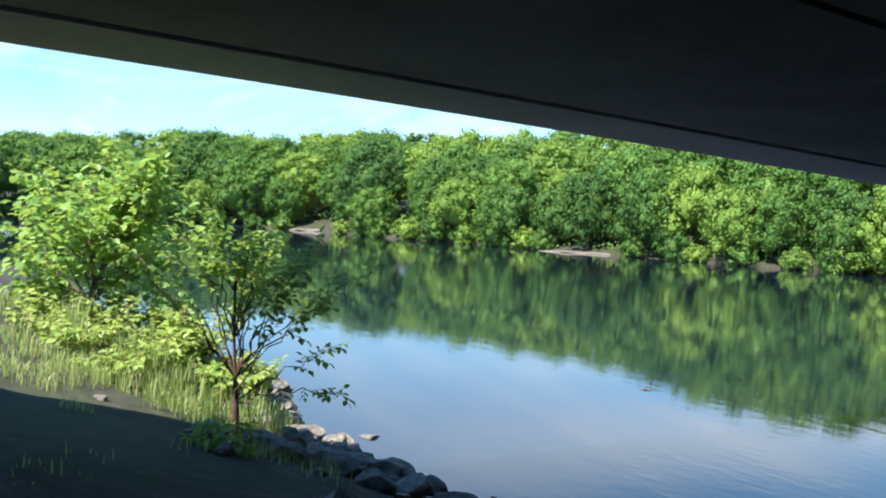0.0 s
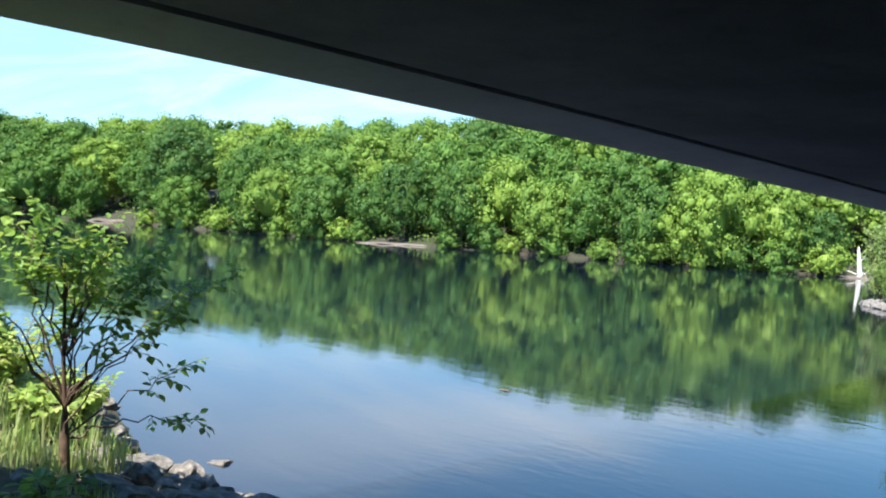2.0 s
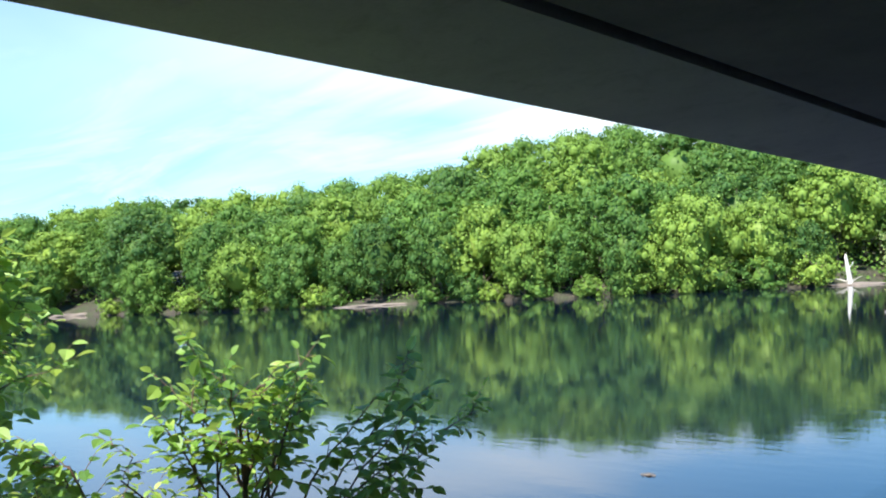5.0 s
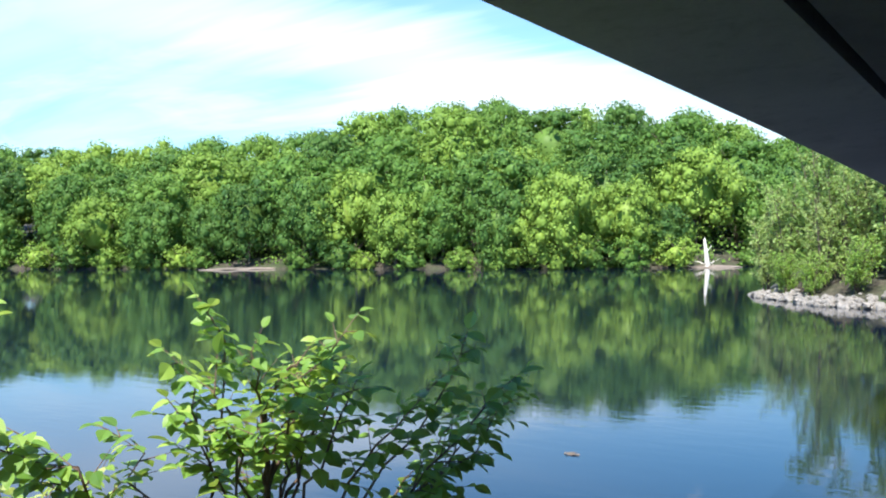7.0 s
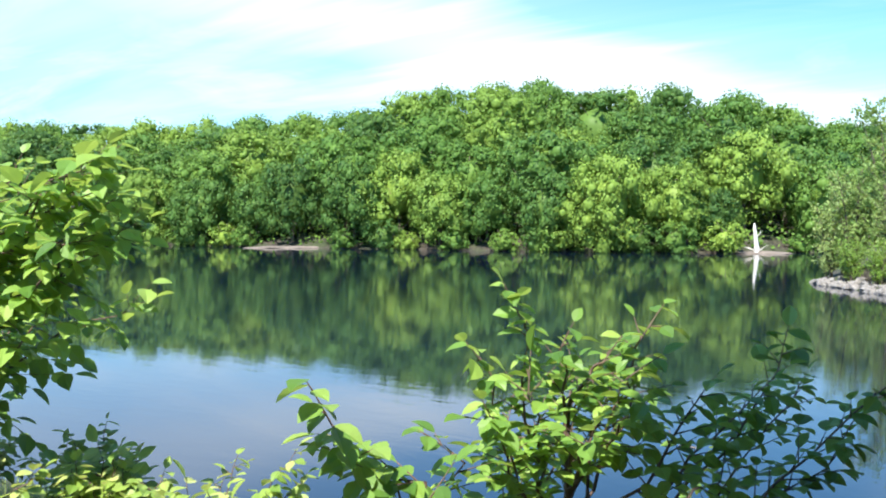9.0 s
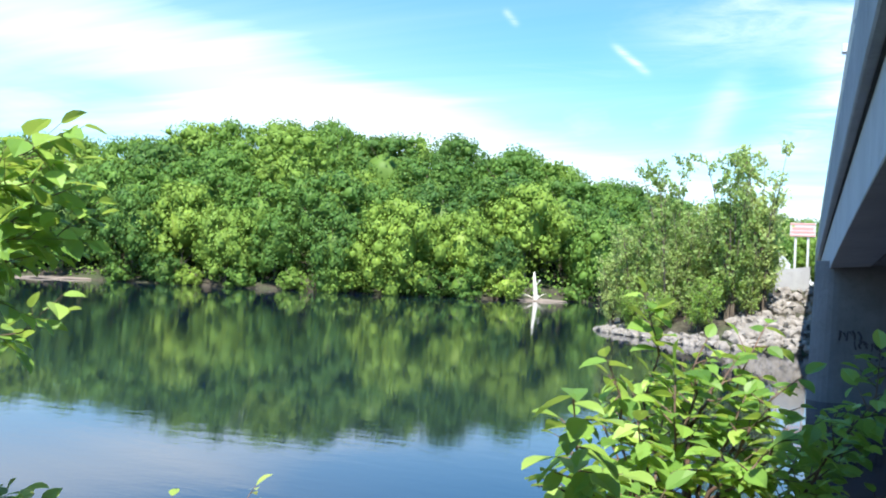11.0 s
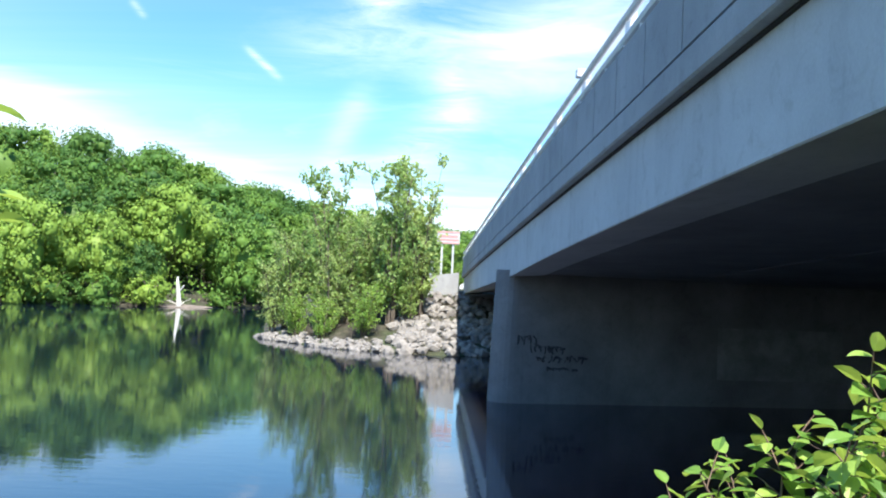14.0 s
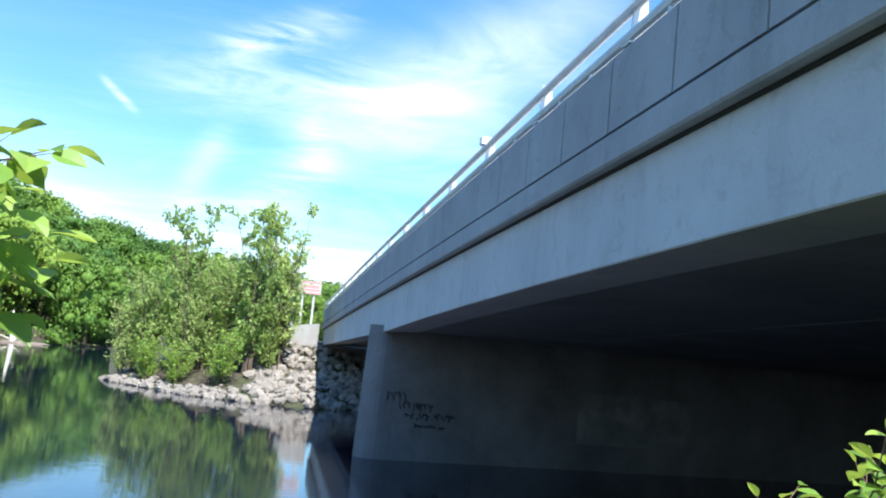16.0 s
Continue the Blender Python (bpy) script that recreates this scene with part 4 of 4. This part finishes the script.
# tall weeds: clumps of leafy stalks in the sun
weeds = random.Random(71)
for k, (x, y, top) in enumerate([(-3.5, 5.1, 1.55), (-4.2, 5.0, 1.5), (-4.9, 5.2, 1.45), (-2.9, 5.5, 1.0), (-2.4, 5.0, 0.95), (-3.1, 4.4, 1.3), (-3.1, 5.6, 0.8), (-4.6, 4.2, 1.5), (-5.4, 5.4, 1.2), (-2.6, 4.2, 1.25), (-3.8, 4.0, 1.35), (-5.2, 3.6, 1.5), (-4.3, 3.3, 1.4), (-3.3, 3.5, 1.35), (-6.2, 5.0, 1.3), (-2.2, 3.7, 1.2), (-6.5, 3.9, 1.5), (-3.9, 5.7, 0.95), (-7.4, 5.2, 1.3), (0.6, 3.7, 1.0)]):
    g = height(x, y)
    tips = [(x + weeds.uniform(-0.4, 0.4), y + weeds.uniform(-0.35, 0.35), g + (top - g) * weeds.uniform(0.55, 1.05)) for _ in range(9)]
    label = "yellow-green leafy weed clump on the sunny bank" if x < -0.6 else "green weed clump in the bridge's shade"
    build_shrub("weed_clump", label, "weeds", (x, y, g), tips, 80 + k, 0.006, 0.10, LEAF_WEED if x < -0.6 else LEAF_SHRUB, 0.03, 0.05, 0.05, 0.16)

# grass, one sheet of blades
gr = random.Random(91)
gv, gf = [], []
for _ in range(21000):
    x, y = gr.uniform(-9, 3.5), gr.uniform(1.6, 6.4)
    if noise.noise(Vector((x * 0.8, y * 0.8, 4))) < -0.08 + (0.25 if x > -1 else 0):
        continue
    z = height(x, y)
    if z < 0.16 or (x > 0.3 and gr.random() < 0.85) or (x > -2.6 and y > 4.9 and gr.random() < 0.7):
        continue
    L = gr.uniform(0.10, 0.34) * (1 if y > 3 else 0.6) * (0.6 if x > -0.9 else 1)
    a = gr.uniform(0, 6.28)
    d, s = Vector((math.cos(a), math.sin(a), 0)), Vector((-math.sin(a), math.cos(a), 0)) * 0.006
    p, bend = Vector((x, y, z - 0.01)), gr.uniform(0.1, 0.6)
    i = len(gv)
    q = p + Vector((0, 0, L * 0.6)) + d * L * bend * 0.3
    gv += [p - s, p + s, q + s * 0.8, q - s * 0.8, p + Vector((0, 0, L * (1 - bend * 0.3))) + d * L * bend]
    gf += [(i, i + 1, i + 2, i + 3), (i + 3, i + 2, i + 4)]
grass = new("grass", mesh_of("grass", gv, gf, GRASS))
tagged(grass, "long green and straw-coloured grass on the bank", "grass", kind="stuff")

# yellow-green bushes among the weeds, catching the sun
for k, (x, y, top) in enumerate(((-3.35, 4.75, 1.48), (-4.45, 4.95, 1.5), (-4.9, 5.3, 1.35))):
    tips = [(x + 0.42 * math.cos(j * 2.4) * (0.4 + 0.6 * j / 14), y + 0.35 * math.sin(j * 2.4) * (0.4 + 0.6 * j / 14), top - 0.04 * j) for j in range(14)]
    build_shrub("yellow_bush", "low bush with pale yellow-green leaves on the bank", "bush", (x, y, height(x, y)), tips, 97 + k, 0.008, 0.12, LEAF_WEED, 0.04, 0.2, 0.05, 0.2)

# reedy grass in upright tufts among the weeds
reed = random.Random(57)


def reed_tuft(x, y, tall, count):
    v, f = [], []
    for _ in range(count):
        a, L = reed.uniform(0, 6.28), tall * reed.uniform(0.55, 1.0)
        lean = Vector((math.cos(a), math.sin(a), 0)) * L * reed.uniform(0.05, 0.3)
        foot = Vector((reed.gauss(0, 0.09), reed.gauss(0, 0.09), -0.02))
        side = Vector((-math.sin(a), math.cos(a), 0)) * reed.uniform(0.005, 0.009)
        i = len(v)
        for u, w in ((0, 1.0), (0.4, 1.0), (0.75, 0.7)):
            c = foot + Vector((0, 0, L * u)) + lean * u * u
            v += [c - side * w, c + side * w]
        v.append(foot + Vector((0, 0, L * 0.97)) + lean)
        f += [(i, i + 1, i + 3, i + 2), (i + 2, i + 3, i + 5, i + 4), (i + 4, i + 5, i + 6)]
    ob = new("reed_tuft", mesh_of("reed_tuft", v, f, GRASS))
    ob.location = (x, y, height(x, y))
    tagged(ob, "upright tuft of pale green reedy grass on the sunny bank", "reeds", "reed tufts on the near bank")


for x, y, tall in ((-2.3, 4.0, 0.65), (-2.0, 4.3, 0.6), (-2.6, 4.3, 0.7), (-2.9, 3.9, 0.65), (-1.7, 4.5, 0.5), (-1.45, 4.8, 0.55), (-1.2, 5.0, 0.45), (-3.3, 4.2, 0.7), (-1.8, 4.0, 0.45), (-4.0, 3.6, 0.7), (-4.6, 3.9, 0.75), (-3.6, 3.6, 0.6)):
    reed_tuft(x, y, tall, 46)

# stones along the near waterline
rocks = [rock_mesh("bank_rock", 300 + k, BANK_STONE, 0.7, 3) for k in range(6)]
bank = random.Random(44)
spots = [(-2.37, 6.86, 0.36), (-1.45, 6.1, 0.42), (-0.43, 5.55, 0.42), (-1.2, 5.2, 0.4), (0.0, 4.6, 0.45), (0.5, 5.7, 0.42), (0.62, 6.15, 0.4), (0.1, 6.1, 0.42), (-0.7, 6.2, 0.36), (0.95, 6.5, 0.3), (0.36, 6.72, 0.26), (0.75, 6.8, 0.2), (1.4, 6.75, 0.24), (-0.2, 5.85, 0.62), (-0.05, 5.2, 0.55), (-1.1, 5.3, 0.3), (-0.85, 5.55, 0.28), (-1.45, 5.5, 0.34), (-0.75, 5.8, 0.3), (-1.75, 5.75, 0.36), (-1.2, 5.8, 0.3), (-2.1, 5.9, 0.34)]
for _ in range(60):
    x = bank.uniform(-6, 3)
    spots.append((x, 6.1 + lerp(x, WATERLINE) + bank.gauss(-0.15, 0.35), bank.uniform(0.12, 0.34)))
for _ in range(26):
    spots.append((bank.uniform(-1.2, 4.5), bank.uniform(3.2, 6.0), bank.uniform(0.12, 0.4)))
for _ in range(45):
    spots.append((bank.uniform(-2.6, -0.35), bank.uniform(5.0, 6.5), bank.uniform(0.10, 0.28)))
for x, y, s in spots:
    r = new("bank_rock", bank.choice(rocks))
    r.matrix_basis = pose(x, y, max(height(x, y), -0.12) + s * 0.17, bank.uniform(-15, 15), bank.uniform(-15, 15), bank.uniform(0, 360)) @ Matrix.Diagonal((s, s, s, 1))
    tagged(r, "grey-brown rough stone at the water's edge", "rock", "stones on the near bank")

# a few leaves adrift
drift = random.Random(3)
for x, y in ((-3.65, 13.2),):
    bits = new("floating_debris")
    tagged(bits, "small raft of brown leaves adrift on the river", "debris")
    v, f = [], []
    for _ in range(60):
        a = drift.uniform(0, 6.28)
        blade(v, f, Vector((drift.gauss(0, 0.08), drift.gauss(0, 0.05), 0.012 + drift.uniform(0, 0.015))), Vector((math.cos(a), math.sin(a), 0)), Vector((0, 0, 1)), 0.08, 0.05)
    part("leaves", mesh_of("leaves", v, f, GRAVEL), bits)
    bits.location, bits.scale = (x, y, 0.0), (0.6, 0.6, 0.6)
